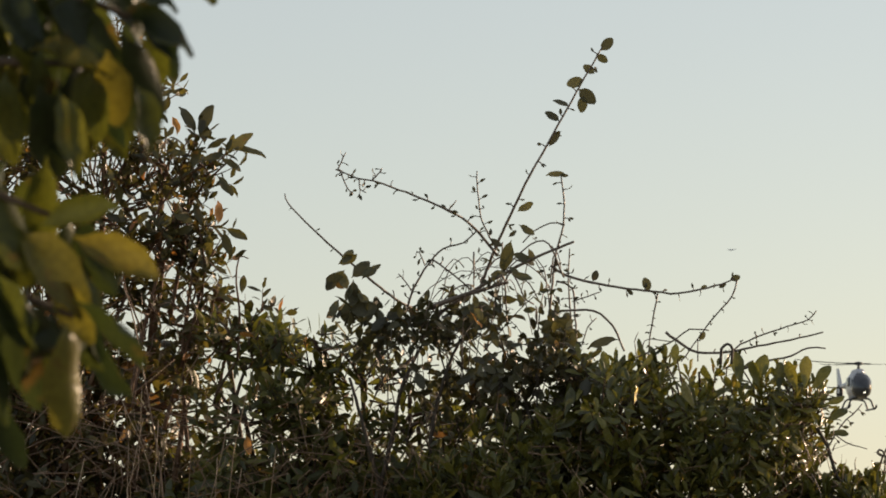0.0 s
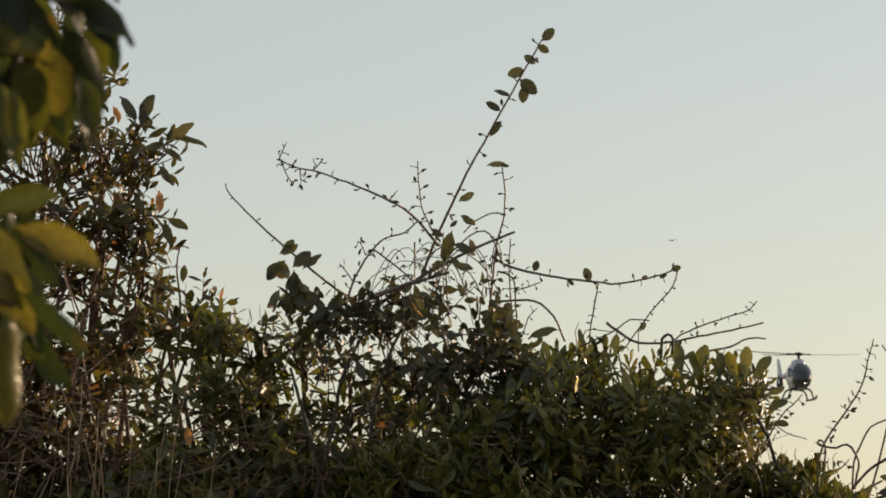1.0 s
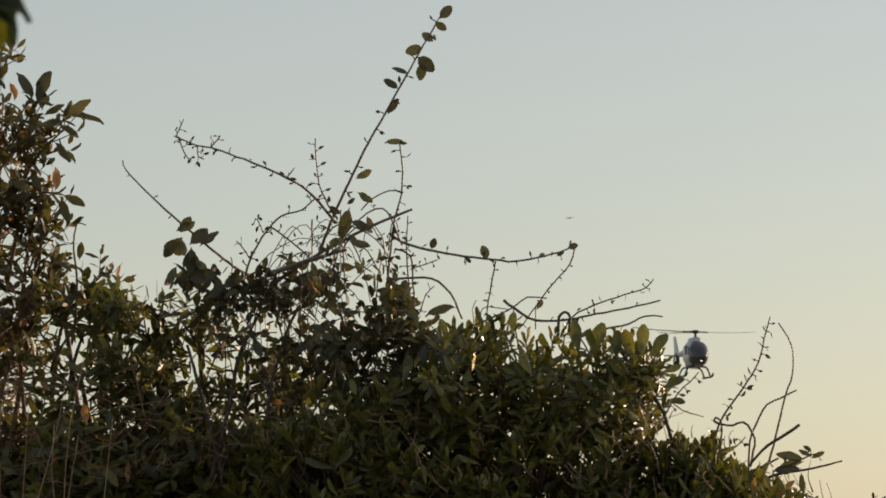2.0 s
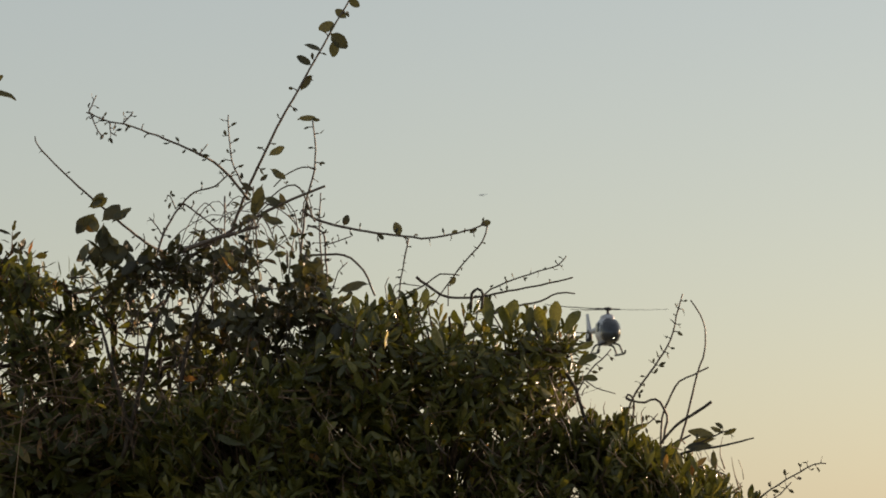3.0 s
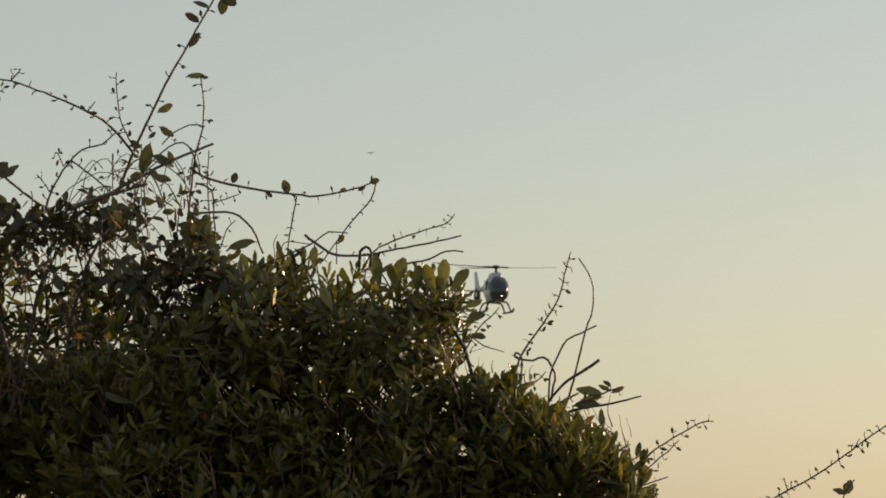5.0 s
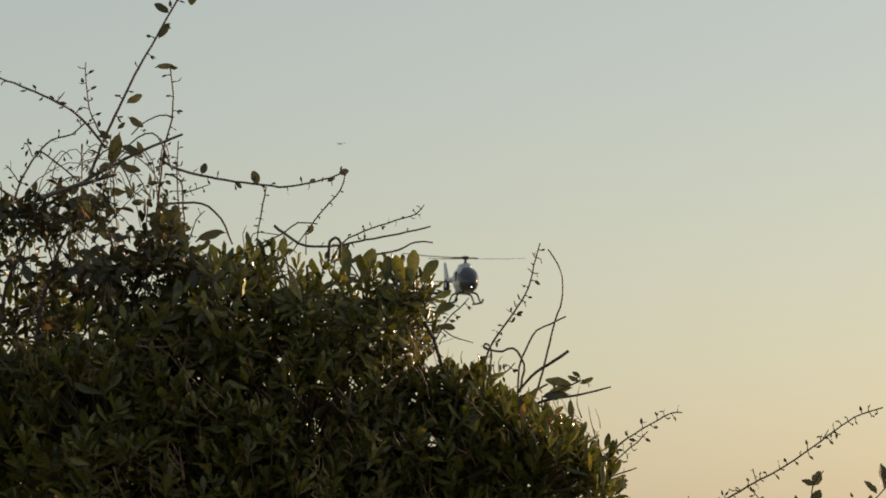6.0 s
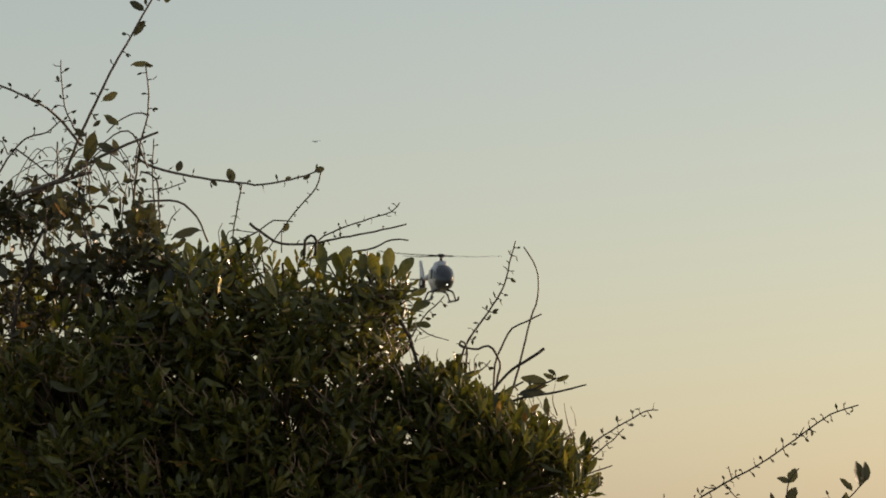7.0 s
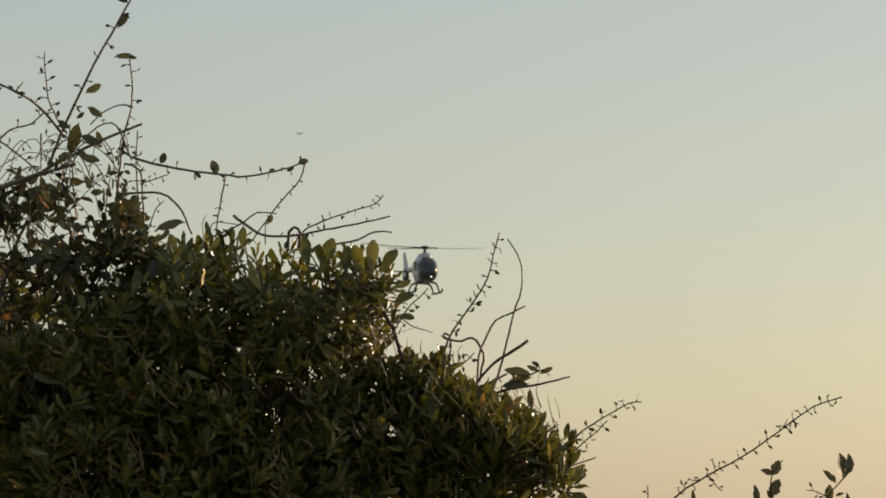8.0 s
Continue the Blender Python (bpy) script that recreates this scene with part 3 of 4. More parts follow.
shoot([(0.4292, 9, 2.2249), (0.4282, 9, 2.2613), (0.4427, 9, 2.2734), (0.4911, 9, 2.2673)], 0.0013, 0.0011)
shoot([(0.4135, 9, 2.237), (0.41, 9, 2.2673), (0.4186, 9, 2.2879)], 0.0012, 0.0009)
shoot([(0.5453, 9, 2.2249), (0.5456, 9, 2.2734)], 0.0014, 0.0012)
# shoots over the far end of the hedge
shoot([(0.915, 8.95, 1.9351), (0.9335, 8.95, 2.0195), (0.964, 8.95, 2.0679), (0.9945, 8.95, 2.1103), (1.019, 8.95, 2.1527), (1.0313, 8.95, 2.2012), (1.0449, 8.95, 2.2497)], 0.0026, 0.0015, 20, 0.010, 0.005)
shoot([(1.0182, 8.9, 1.8974), (1.0402, 8.9, 1.9574), (1.0549, 8.9, 2.0175), (1.0697, 8.9, 2.0776), (1.0857, 8.9, 2.1258), (1.0836, 8.9, 2.186), (1.056, 8.9, 2.2329)], 0.0028, 0.0014)
shoot([(0.9936, 8.95, 1.8991), (1, 8.95, 1.9835), (1.0123, 8.95, 2.0197), (1.0368, 8.95, 2.0621), (1.0672, 8.95, 2.0766), (1.1001, 8.95, 2.0925)], 0.0026, 0.0018)
shoot([(0.9964, 8.92, 1.9281), (1.0064, 8.92, 1.9882), (0.9823, 8.92, 2.023), (0.9605, 8.92, 2.0158), (0.934, 8.92, 2.0181), (0.9195, 8.92, 2.0241), (0.9244, 8.92, 2.0325), (0.934, 8.92, 2.0253), (0.9363, 8.92, 2.0061), (0.9301, 8.92, 1.952)], 0.0028, 0.0022)
shoot([(0.9639, 8.9, 1.8973), (1.0003, 8.9, 1.9394), (1.0306, 8.9, 1.9718), (1.0669, 8.9, 1.9935), (1.0996, 8.9, 2.0164)], 0.0024, 0.0034, bark=M_DARK_TWIG, label="dark broken branch end")
shoot([(0.964, 8.9, 1.9033), (1.0183, 8.9, 1.9274), (1.0546, 8.9, 1.9454)], 0.003, 0.002, bark=M_DARK_TWIG)
shoot([(1.0038, 8.88, 1.8908), (1.052, 8.88, 1.9112), (1.1244, 8.88, 1.9233), (1.1872, 8.88, 1.9389)], 0.0035, 0.0016, bark=M_DARK_TWIG)
shoot([(1.0303, 8.9, 1.9034), (1.0603, 8.9, 1.8831), (1.1025, 8.9, 1.87), (1.1314, 8.9, 1.8592), (1.1168, 8.9, 1.8472)], 0.0022, 0.0016)
shoot([(1.0379, 8.76, 1.9164), (1.0795, 8.76, 1.9342), (1.1034, 8.76, 1.946), (1.1308, 8.76, 1.9544)], 0.002, 0.0013, 4, 0.012, bark=M_DARK_TWIG)
for b_u in [((1.0914, 8.76, 1.9378), (1.0333, 8.76, 1.9495)), ((1.0914, 8.76, 1.933), (1.0439, 8.76, 1.9259)), ((1.0854, 8.76, 1.9188), (1.026, 8.76, 1.9093)), ((1.0854, 8.76, 1.9106), (1.0899, 8.76, 1.8693)), ((1.0734, 8.76, 1.8952), (1.0448, 8.76, 1.8739)), ((1.1069, 8.76, 1.9425), (1.0809, 8.76, 1.9578)), ((1.1045, 8.76, 1.9401), (1.1332, 8.76, 1.9544))]:
    leaf_on(*b_u, (0.1, -1, 0.25), 0.85, ELLIPSE, mat=M_VINE)
shoot([(0.8124, 8.95, 2.0313), (0.845, 8.95, 2.083), (0.870, 8.95, 2.108), (0.891, 8.95, 2.131)], 0.0018, 0.0013, 7, 0.010)
shoot([(0.7855, 8.85, 2.0741), (0.807, 8.85, 2.036), (0.8271, 8.85, 1.9729), (0.8569, 8.85, 1.9372)], 0.0042, 0.0034, bark=M_DARK_TWIG)
shoot([(0.82, 8.9, 2.0709), (0.8501, 8.9, 2.047), (0.8958, 8.9, 2.0327)], 0.0015, 0.001)
shoot([(0.9029, 8.95, 1.935), (0.9393, 8.95, 1.9652), (0.9696, 8.95, 1.9713), (0.9903, 8.95, 1.9931)], 0.0018, 0.0013, 9, 0.010)
shoot([(0.8304, 8.95, 1.9711), (0.8462, 8.95, 2.0072)], 0.0012, 0.001, 2, 0.014)
shoot([(1.1295, 8.9, 1.7196), (1.1842, 8.9, 1.7977), (1.239, 8.9, 1.8398), (1.2877, 8.9, 1.8675), (1.3182, 8.9, 1.8844), (1.3438, 8.9, 1.8856)], 0.0022, 0.0013, 14, 0.010, 0.006)
shoot([(1.1537, 8.9, 1.7196), (1.2024, 8.9, 1.7856), (1.245, 8.9, 1.8217), (1.2694, 8.9, 1.8458)], 0.0018, 0.0012, 12, 0.010, 0.006)
shoot([(1.1269, 8.88, 1.7194), (1.1874, 8.88, 1.7493), (1.242, 8.88, 1.7673)], 0.002, 0.0013)
for b_u in [((1.1874, 8.88, 1.7493), (1.2094, 8.88, 1.7852)), ((1.1753, 8.88, 1.7373), (1.2237, 8.88, 1.7409)), ((1.1755, 8.88, 1.8032), (1.1817, 8.88, 1.8416))]:
    leaf_on(*b_u, shapes=LANCE, width=1.5, mat=M_WAXY_ONE)

# twigs and leaves that stand out from the small tree
for s_ in [((-0.6762, 9.4, 2.5318), (-0.6009, 9.4, 2.6465), (-0.5493, 9.38, 2.6825), (-0.5002, 9.36, 2.6992), (-0.4826, 9.36, 2.7234)), ((-0.6136, 9.4, 2.6465), (-0.5685, 9.38, 2.7207), (-0.5511, 9.36, 2.759)), ((-0.6508, 9.4, 2.5191), (-0.5738, 9.38, 2.5489), (-0.4969, 9.36, 2.5532)),
           ((-0.5546, 9.4, 2.3033), (-0.5328, 9.38, 2.4537), (-0.5449, 9.36, 2.5532)), ((-0.4548, 9.3, 2.2457), (-0.4502, 9.3, 2.346), (-0.4581, 9.3, 2.4339), (-0.4508, 9.3, 2.4779), (-0.4308, 9.3, 2.4741)), ((-0.6909, 9.4, 2.8126), (-0.6267, 9.38, 2.9123), (-0.6052, 9.36, 2.9248)), ((-0.6778, 9.2, 2.1398), (-0.6603, 9.2, 2.2883), (-0.6919, 9.2, 2.3876), (-0.7047, 9.2, 2.4373))]:
    shoot(s_, 0.0034, 0.0014, 2, 0.006, 0.003, M_RED_BARK, small_tree)
for b_u in [((-0.5543, 9.35, 2.7578), (-0.5761, 9.35, 2.8278)), ((-0.5454, 9.35, 2.7527), (-0.5193, 9.35, 2.8278)), ((-0.4872, 9.35, 2.7171), (-0.4268, 9.35, 2.7629)), ((-0.472, 9.35, 2.7197), (-0.3963, 9.35, 2.7235)), ((-0.4934, 9.35, 2.7019), (-0.4491, 9.35, 2.6841)), ((-0.5058, 9.35, 2.6663), (-0.474, 9.35, 2.6156)),
            ((-0.5393, 9.35, 2.5522), (-0.5484, 9.35, 2.6054)), ((-0.5531, 9.35, 2.5573), (-0.5999, 9.35, 2.5788)), ((-0.4863, 9.35, 2.5459), (-0.4358, 9.35, 2.5256)), ((-0.5531, 9.35, 2.5497), (-0.6021, 9.35, 2.5357)), ((-0.4901, 9.35, 2.5395), (-0.4722, 9.35, 2.4864)), ((-0.6071, 9.35, 2.9234), (-0.6004, 9.35, 2.8698)), ((-0.5327, 9.35, 2.7349), (-0.5355, 9.35, 2.7909)),
            ((-0.5288, 9.35, 2.7235), (-0.4848, 9.35, 2.7514)), ((-0.5601, 9.35, 2.679), (-0.5453, 9.35, 2.7273)), ((-0.519, 9.35, 2.537), (-0.5263, 9.35, 2.4826)), ((-0.5111, 9.35, 2.4636), (-0.4808, 9.35, 2.4459)), ((-0.4454, 9.3, 2.3962), (-0.4406, 9.3, 2.4364)), ((-0.5729, 9.35, 2.7108), (-0.6159, 9.35, 2.7273)), ((-0.5339, 9.35, 2.5016), (-0.5716, 9.35, 2.4864))]:
    leaf_on(*b_u, (0.1, -1, 0.45), 1.0, ELLIPSE, small_tree, M_OLIVE_ONE)
TREE_MESH = [mesh_of("leaf", v, f, M_OLIVE_ONE) for v, f in ELLIPSE]
for end_, way_, n0 in (((-0.4907, 9.37, 2.7119), (0.8, -0.2, 0.4), 5), ((-0.5541, 9.37, 2.7475), (0.1, -0.2, 1), 6), ((-0.505, 9.37, 2.5517), (0.8, -0.2, 0), 5), ((-0.5479, 9.37, 2.5415), (0, -0.3, 1), 5), ((-0.6133, 9.37, 2.9134), (0.7, -0.2, 0.5), 5),
                       ((-0.5769, 9.38, 2.6506), (0.5, -0.3, 0.8), 6), ((-0.5967, 9.38, 2.568), (0.6, -0.3, 0.6), 6), ((-0.6129, 9.38, 2.7309), (0.2, -0.3, 1), 6), ((-0.5192, 9.36, 2.4646), (0.7, -0.3, 0.5), 5), ((-0.4899, 9.36, 2.4013), (0.8, -0.3, 0.3), 5)):
    leaves(TREE_MESH, sprig(np.array(end_), unit(np.array(way_)), vr, n0, 0.042, 1.15, (25, 75), 0.01), small_tree, vr)
# slanting limbs of the small tree with leafy side twigs
TREE_LIMBS = [
    [(-0.699, 9.4, 2.177), (-0.65, 9.4, 2.405), (-0.6, 9.4, 2.545), (-0.538, 9.4, 2.646), (-0.481, 9.4, 2.704)],
    [(-0.612, 9.42, 2.354), (-0.581, 9.4, 2.519), (-0.566, 9.4, 2.659), (-0.554, 9.38, 2.76)],
    [(-0.623, 9.4, 2.101), (-0.555, 9.4, 2.354), (-0.527, 9.4, 2.494), (-0.52, 9.4, 2.55)],
    [(-0.572, 9.45, 2.051), (-0.583, 9.4, 2.253), (-0.568, 9.4, 2.405), (-0.55, 9.4, 2.53)],
    [(-0.939, 9.5, 2.253), (-0.853, 9.45, 2.468), (-0.753, 9.4, 2.634), (-0.672, 9.4, 2.774), (-0.62, 9.4, 2.89)],
    [(-1.067, 9.5, 2.354), (-0.93, 9.45, 2.57), (-0.83, 9.4, 2.71), (-0.735, 9.4, 2.781)],
    [(-0.8, 9.4, 2.177), (-0.707, 9.4, 2.405), (-0.632, 9.4, 2.538), (-0.582, 9.4, 2.583)],
    [(-0.509, 9.4, 2.101), (-0.485, 9.35, 2.253), (-0.435, 9.35, 2.329), (-0.4, 9.35, 2.365)],
    [(-1.039, 9.5, 2.101), (-0.914, 9.45, 2.278), (-0.789, 9.4, 2.43), (-0.689, 9.4, 2.506)]]
tr_ = np.random.default_rng(77)
for pts in TREE_LIMBS:
    line = smooth_line(pts, 0.03)
    inside(part("limb", mesh_of("limb", *tube(line, 0.0052, 0.002, 6, 0.2, tr_), M_RED_BARK), small_tree), small_tree)
    side_twigs, spray = [], []
    for i in range(int(len(line) * 1.5)):
        k = int(len(line) * (0.2 + 0.8 * tr_.random()) - 1e-6)
        k = min(max(k, 0), len(line) - 2)
        t = unit(line[k + 1] - line[k])
        d = unit(t * 0.8 + tr_.normal(size=3) * (0.55, 0.45, 0.4) + (0.12, -0.1, 0.15))
        end = line[k] + d * (0.025 + 0.06 * tr_.random())
        side_twigs.append(tube(smooth_line([line[k], (line[k] + end) / 2 + tr_.normal(size=3) * 0.006, end], 0.012), 0.0017, 0.0009, 5))
        spray += sprig(end, d, tr_, int(tr_.integers(2, 6)), 0.036 + 0.012 * tr_.random(), 1.0, (20, 85), 0.009)
    inside(part("brushwood", mesh_of("brushwood", *joined(side_twigs), M_RED_BARK), small_tree, kind="stuff"), small_tree)
    foliage("foliage", ELLIPSE, spray, M_OLIVE, small_tree, tr_)
# bare grey stalk before it
shoot(rooted((-0.56, 9.0, -0.03), [(-0.591, 8.9, 1.943), (-0.611, 8.9, 2.074), (-0.636, 8.9, 2.206), (-0.657, 8.9, 2.314), (-0.682, 8.9, 2.392)]), 0.003, 0.0015, 0, bark=M_DRY, owner=small_tree)
# dark old stems under the vine
for s_ in [((0.037, 9.0, 2.273), (0.007, 9.0, 2.201), (-0.023, 9.02, 2.08), (-0.041, 9.05, 1.9)), ((-0.05, 9.0, 2.25), (-0.09, 9.0, 2.165), (-0.108, 9.02, 2.068), (-0.15, 9.05, 1.9)), ((-0.2, 9.0, 2.19), (-0.165, 9.0, 2.07), (-0.12, 9.05, 1.9))]:
    shoot(s_, 0.0032, 0.0058, 0, bark=M_DARK_TWIG, label="dark old stem")

# upright young leaves on the crown of the evergreen shrub
for b_u in [((0.7419, 8.8, 2.1459), (0.7211, 8.8, 2.211)), ((0.7544, 8.78, 2.1482), (0.7585, 8.78, 2.2214)), ((0.7726, 8.8, 2.1471), (0.8038, 8.8, 2.2086)), ((0.645, 8.8, 2.1518), (0.6763, 8.8, 2.2252)), ((0.6238, 8.8, 2.1577), (0.6137, 8.8, 2.2323)), ((0.7017, 8.8, 2.1459), (0.7058, 8.8, 2.211)),
            ((0.8004, 8.8, 2.0832), (0.8409, 8.8, 2.1187)), ((0.8049, 8.8, 2.0632), (0.8474, 8.8, 2.0596)), ((0.7924, 8.8, 2.1163), (0.834, 8.8, 2.1471)), ((0.5183, 8.7, 2.1046), (0.5047, 8.7, 2.1631)), ((0.2521, 8.7, 2.0871), (0.2558, 8.7, 2.1514)), ((0.4858, 8.8, 2.1992), (0.4825, 8.8, 2.2489)),
            ((0.662, 8.79, 2.1512), (0.6447, 8.79, 2.2103)), ((0.5683, 8.8, 2.1518), (0.5509, 8.8, 2.2051)), ((0.3498, 8.8, 2.1873), (0.3334, 8.8, 2.2323)), ((0.4089, 8.8, 2.1873), (0.4233, 8.8, 2.2323))]:
    leaf_on(*b_u, (-0.2, -1, 0.35), 1.05, OBOVATE, evergreen, M_WAXY_ONE)
# slim upright leaves along its sloping shoulder
SLIM_MESH = [mesh_of("leaf", *leaf_shape(0.6, 0.25, f, c, 0.05, tipped=0.2, blunt=0.65, seed=i + 80, wave=0.012), M_WAXY_ONE) for i, (c, f) in enumerate(((0.05, 0.3), (0.2, -0.3), (-0.1, 0.2)))]
shoulder = smooth_line([(0.848, 8.8, 1.925), (0.926, 8.8, 1.908), (0.997, 8.8, 1.879), (1.069, 8.8, 1.843), (1.135, 8.8, 1.79), (1.17, 8.8, 1.731)], 0.014)
for i in range(56):
    c = shoulder[int(len(shoulder) * vr.random())] + vr.normal(size=3) * (0.012, 0.06, 0.0) + (0, 0, 0.022 - 0.1 * vr.random() ** 1.3)
    way = np.array((0.12, -0.1, 1.0)) + vr.normal(size=3) * (0.28, 0.2, 0.1)
    leaves(SLIM_MESH, sprig(c, way, vr, int(vr.integers(2, 5)), 0.05 + 0.012 * vr.random(), 1.0, (8, 38), 0.008), evergreen, vr)
# fine dead twigs in the loose shrub and low in the evergreen one
for owner_, mid_, wide_, high_, n0 in ((leafy, (-0.2694, 8.97, 2.0541), 0.17, 0.07, 90), (leafy, (-0.3, 8.92, 1.95), 0.2, 0.06, 55), (leafy, (-0.08, 8.82, 2.03), 0.1, 0.06, 50), (evergreen, (0.12, 8.72, 2.02), 0.1, 0.06, 40), (evergreen, (0.2717, 8.7, 1.9615), 0.26, 0.10, 45), (evergreen, (0.16, 8.66, 1.73), 0.07, 0.05, 40), (evergreen, (0.78, 8.78, 2.0), 0.045, 0.04, 26), (small_tree, (-0.66, 9.2, 2.2388), 0.13, 0.12, 130), (small_tree, (-0.72, 8.95, 2.02), 0.14, 0.07, 110)):
    dead = []
    for i in range(n0):
        c = np.array(mid_) + np.clip(vr.normal(size=3), -1.7, 1.7) * (wide_, 0.05, high_)
        d = unit(vr.normal(size=3) * (0.8, 0.4, 0.6) + (0, 0, 0.4)) * (0.01 + 0.035 * vr.random() ** 2)
        dead.append(tube(smooth_line([c - d, c + vr.normal(size=3) * 0.009, c + d], 0.012), 0.0005 + 0.0009 * vr.random() ** 2, 0.0004, 4))
    inside(part("twig_and_glint_stalks", mesh_of("twig_and_glint_stalks", *joined(dead), M_DRY), owner_, "fine grey-brown dead twigs", "stuff"), owner_)
# old twigs inside the crown
for s_ in [((0.1307, 8.68, 1.7656), (0.1447, 8.68, 1.7228), (0.168, 8.68, 1.6708)), ((0.0542, 8.68, 1.8466), (0.0659, 8.68, 1.8153), (0.0891, 8.68, 1.7864)), ((0.4967, 8.66, 1.9232), (0.5118, 8.66, 1.9023), (0.5281, 8.66, 1.8884)), ((0.7585, 8.68, 1.9712), (0.7726, 8.68, 1.9444), (0.7819, 8.68, 1.9035)),
           ((0.5898, 8.66, 1.928), (0.6131, 8.66, 1.9025), (0.6329, 8.66, 1.8909))]:
    shoot(s_, 0.0016, 0.0009, 0, bark=M_VINE_BARK, owner=evergreen)
# the tangle where the shoots cross
for i in range(26):
    c = np.array((0.123, 9.05, 2.3846)) + np.clip(vr.normal(size=3), -1.6, 1.6) * (0.075, 0.05, 0.035)
    d = np.clip(vr.normal(size=3), -1.4, 1.4) * (0.062, 0.03, 0.045)
    rise_ = np.array((0, 0, 0.02 + abs(vr.normal()) * 0.04))
    shoot([c - d - rise_ * 0.8, c - d * 0.5 + rise_ * 0.4, c + d * 0.4 + rise_ * 0.4, c + d - rise_ * 0.5], 0.0009 + 0.0014 * vr.random(), 0.0009, int(vr.integers(0, 4)), 0.008)
for i in range(34):
    c = np.array((0.1465, 9, 2.3887)) + np.clip(vr.normal(size=3), -1.6, 1.6) * (0.06, 0.04, 0.035)
    leaf_on(c, c + unit(vr.normal(size=3) + (0, -0.2, -0.3)) * (0.018 + 0.02 * vr.random()), vr.normal(size=3) + (0, -0.4, 0.6), 1.0)
BROAD = [leaf_shape(0.52, 0.52, f, c, 0.14, tipped=0.2, blunt=0.6, seed=i + 70) for i, (c, f) in enumerate(((0.1, 0.12), (0.3, 0.3), (-0.15, 0.2), (0.4, 0.4)))]
BROAD_MESH = [mesh_of("leaf", v, f, M_VINE) for v, f in BROAD]
M_VINE_MASS = leaf_material("vine_foliage", GREY_GREEN, rough=0.34, through_light=0.2)
thin, mass, singles_ = [], [], 0
for lobe, n0 in (((-0.1761, 9.1, 2.2747, 0.1098, 0.12, 0.0732), 26), ((-0.0414, 9.05, 2.2893, 0.1274, 0.14, 0.0825), 52), ((0.1046, 9.05, 2.3137, 0.1456, 0.14, 0.0874), 66), ((0.225, 9, 2.2588, 0.0905, 0.12, 0.0664), 26), ((0.0318, 9.1, 2.1829, 0.1586, 0.2, 0.1037), 56), ((0.1774, 9.05, 2.1675, 0.1456, 0.2, 0.1031), 60), ((0.1171, 9.1, 2.0362, 0.183, 0.2, 0.0976), 34), ((0.26, 9.02, 2.195, 0.11, 0.12, 0.07), 40)):
    for i in range(int(n0 * 1.2)):
        u0 = unit(vr.normal(size=3) + (0, -0.4, 0.3)) * (0.25 + 0.8 * vr.random() ** 0.7)
        tip = np.array(lobe[:3]) + np.array(lobe[3:]) * u0
        if open_place(tip) and vr.random() < 0.95:
            continue
        axis = unit(u0 + vr.normal(size=3) * 0.6 + (0, 0, 0.3))
        thin.append(tube(smooth_line([tip - axis * 0.14 - (0, 0, 0.06), tip - axis * 0.06 + vr.normal(size=3) * 0.008, tip], 0.03), 0.0014, 0.0008, 4))
        spray = sprig(tip, axis, vr, int(vr.integers(3, 7)), 0.027 + 0.015 * vr.random(), 1.1, (30, 100), 0.016)
        if singles_ < 220 and u0[1] < -0.1:
            leaves(BROAD_MESH, spray, vine, vr)
            singles_ += len(spray)
        else:
            mass += spray
foliage("foliage", BROAD, mass, M_VINE_MASS, vine, vr)
inside(part("brushwood", mesh_of("brushwood", *joined(thin[::2]), M_DARK_TWIG), vine, kind="stuff"), vine)
for i in range(22):
    c = np.array((-0.1961, 9, 2.328)) + np.clip(vr.normal(size=3), -1.5, 1.5) * (0.035, 0.03, 0.035)
    leaf_on(c, c + unit(vr.normal(size=3) + (0, -0.2, 0)) * (0.03 + 0.02 * vr.random()), vr.normal(size=3) + (0, -0.4, 0.6), 1.25)
for b_u in [((0.1462, 8.97, 2.4831), (0.1256, 8.97, 2.4188)), ((0.1402, 8.97, 2.4892), (0.1571, 8.97, 2.5038)), ((0.1462, 8.97, 2.4528), (0.1981, 8.97, 2.4407)), ((0.162, 8.97, 2.5159), (0.1934, 8.97, 2.4916)), ((0.1584, 8.97, 2.5439), (0.1935, 8.97, 2.5609)),
            ((0.1015, 8.97, 2.4868), (0.1256, 8.97, 2.4698)), ((0.1461, 8.97, 2.4091), (0.1908, 8.97, 2.4019)), ((0.1824, 8.97, 2.4649), (0.1957, 8.97, 2.4382)), ((0.1701, 8.97, 2.3377), (0.1617, 8.97, 2.3679)), ((0.2305, 8.97, 2.374), (0.2064, 8.97, 2.374))]:
    leaf_on(*b_u, shapes=ELLIPSE, width=1.1)
M_DEAD = leaf_material("dead_leaf", [(0.0, (0.42, 0.2, 0.07)), (1.0, (0.5, 0.26, 0.1))], rough=0.5, single=True, through_light=0.4)
M_PALE = leaf_material("pale_leaf", [(0.0, (0.6, 0.5, 0.36)), (1.0, (0.65, 0.55, 0.4))], rough=0.3, single=True, through_light=0.5, patch=0.1)
leaf_on((0.0572, 8.86, 2.3202), (0.0762, 8.86, 2.2844), (0.85, -0.5, 0.1), 1.6, mat=M_DEAD, label="rust-orange dead leaf")
leaf_on((0.3856, 8.5, 2.1033), (0.3864, 8.49, 2.1392), (0.85, -0.5, 0.1), 1.5, mat=M_PALE, label="pale dry leaf catching the sun")
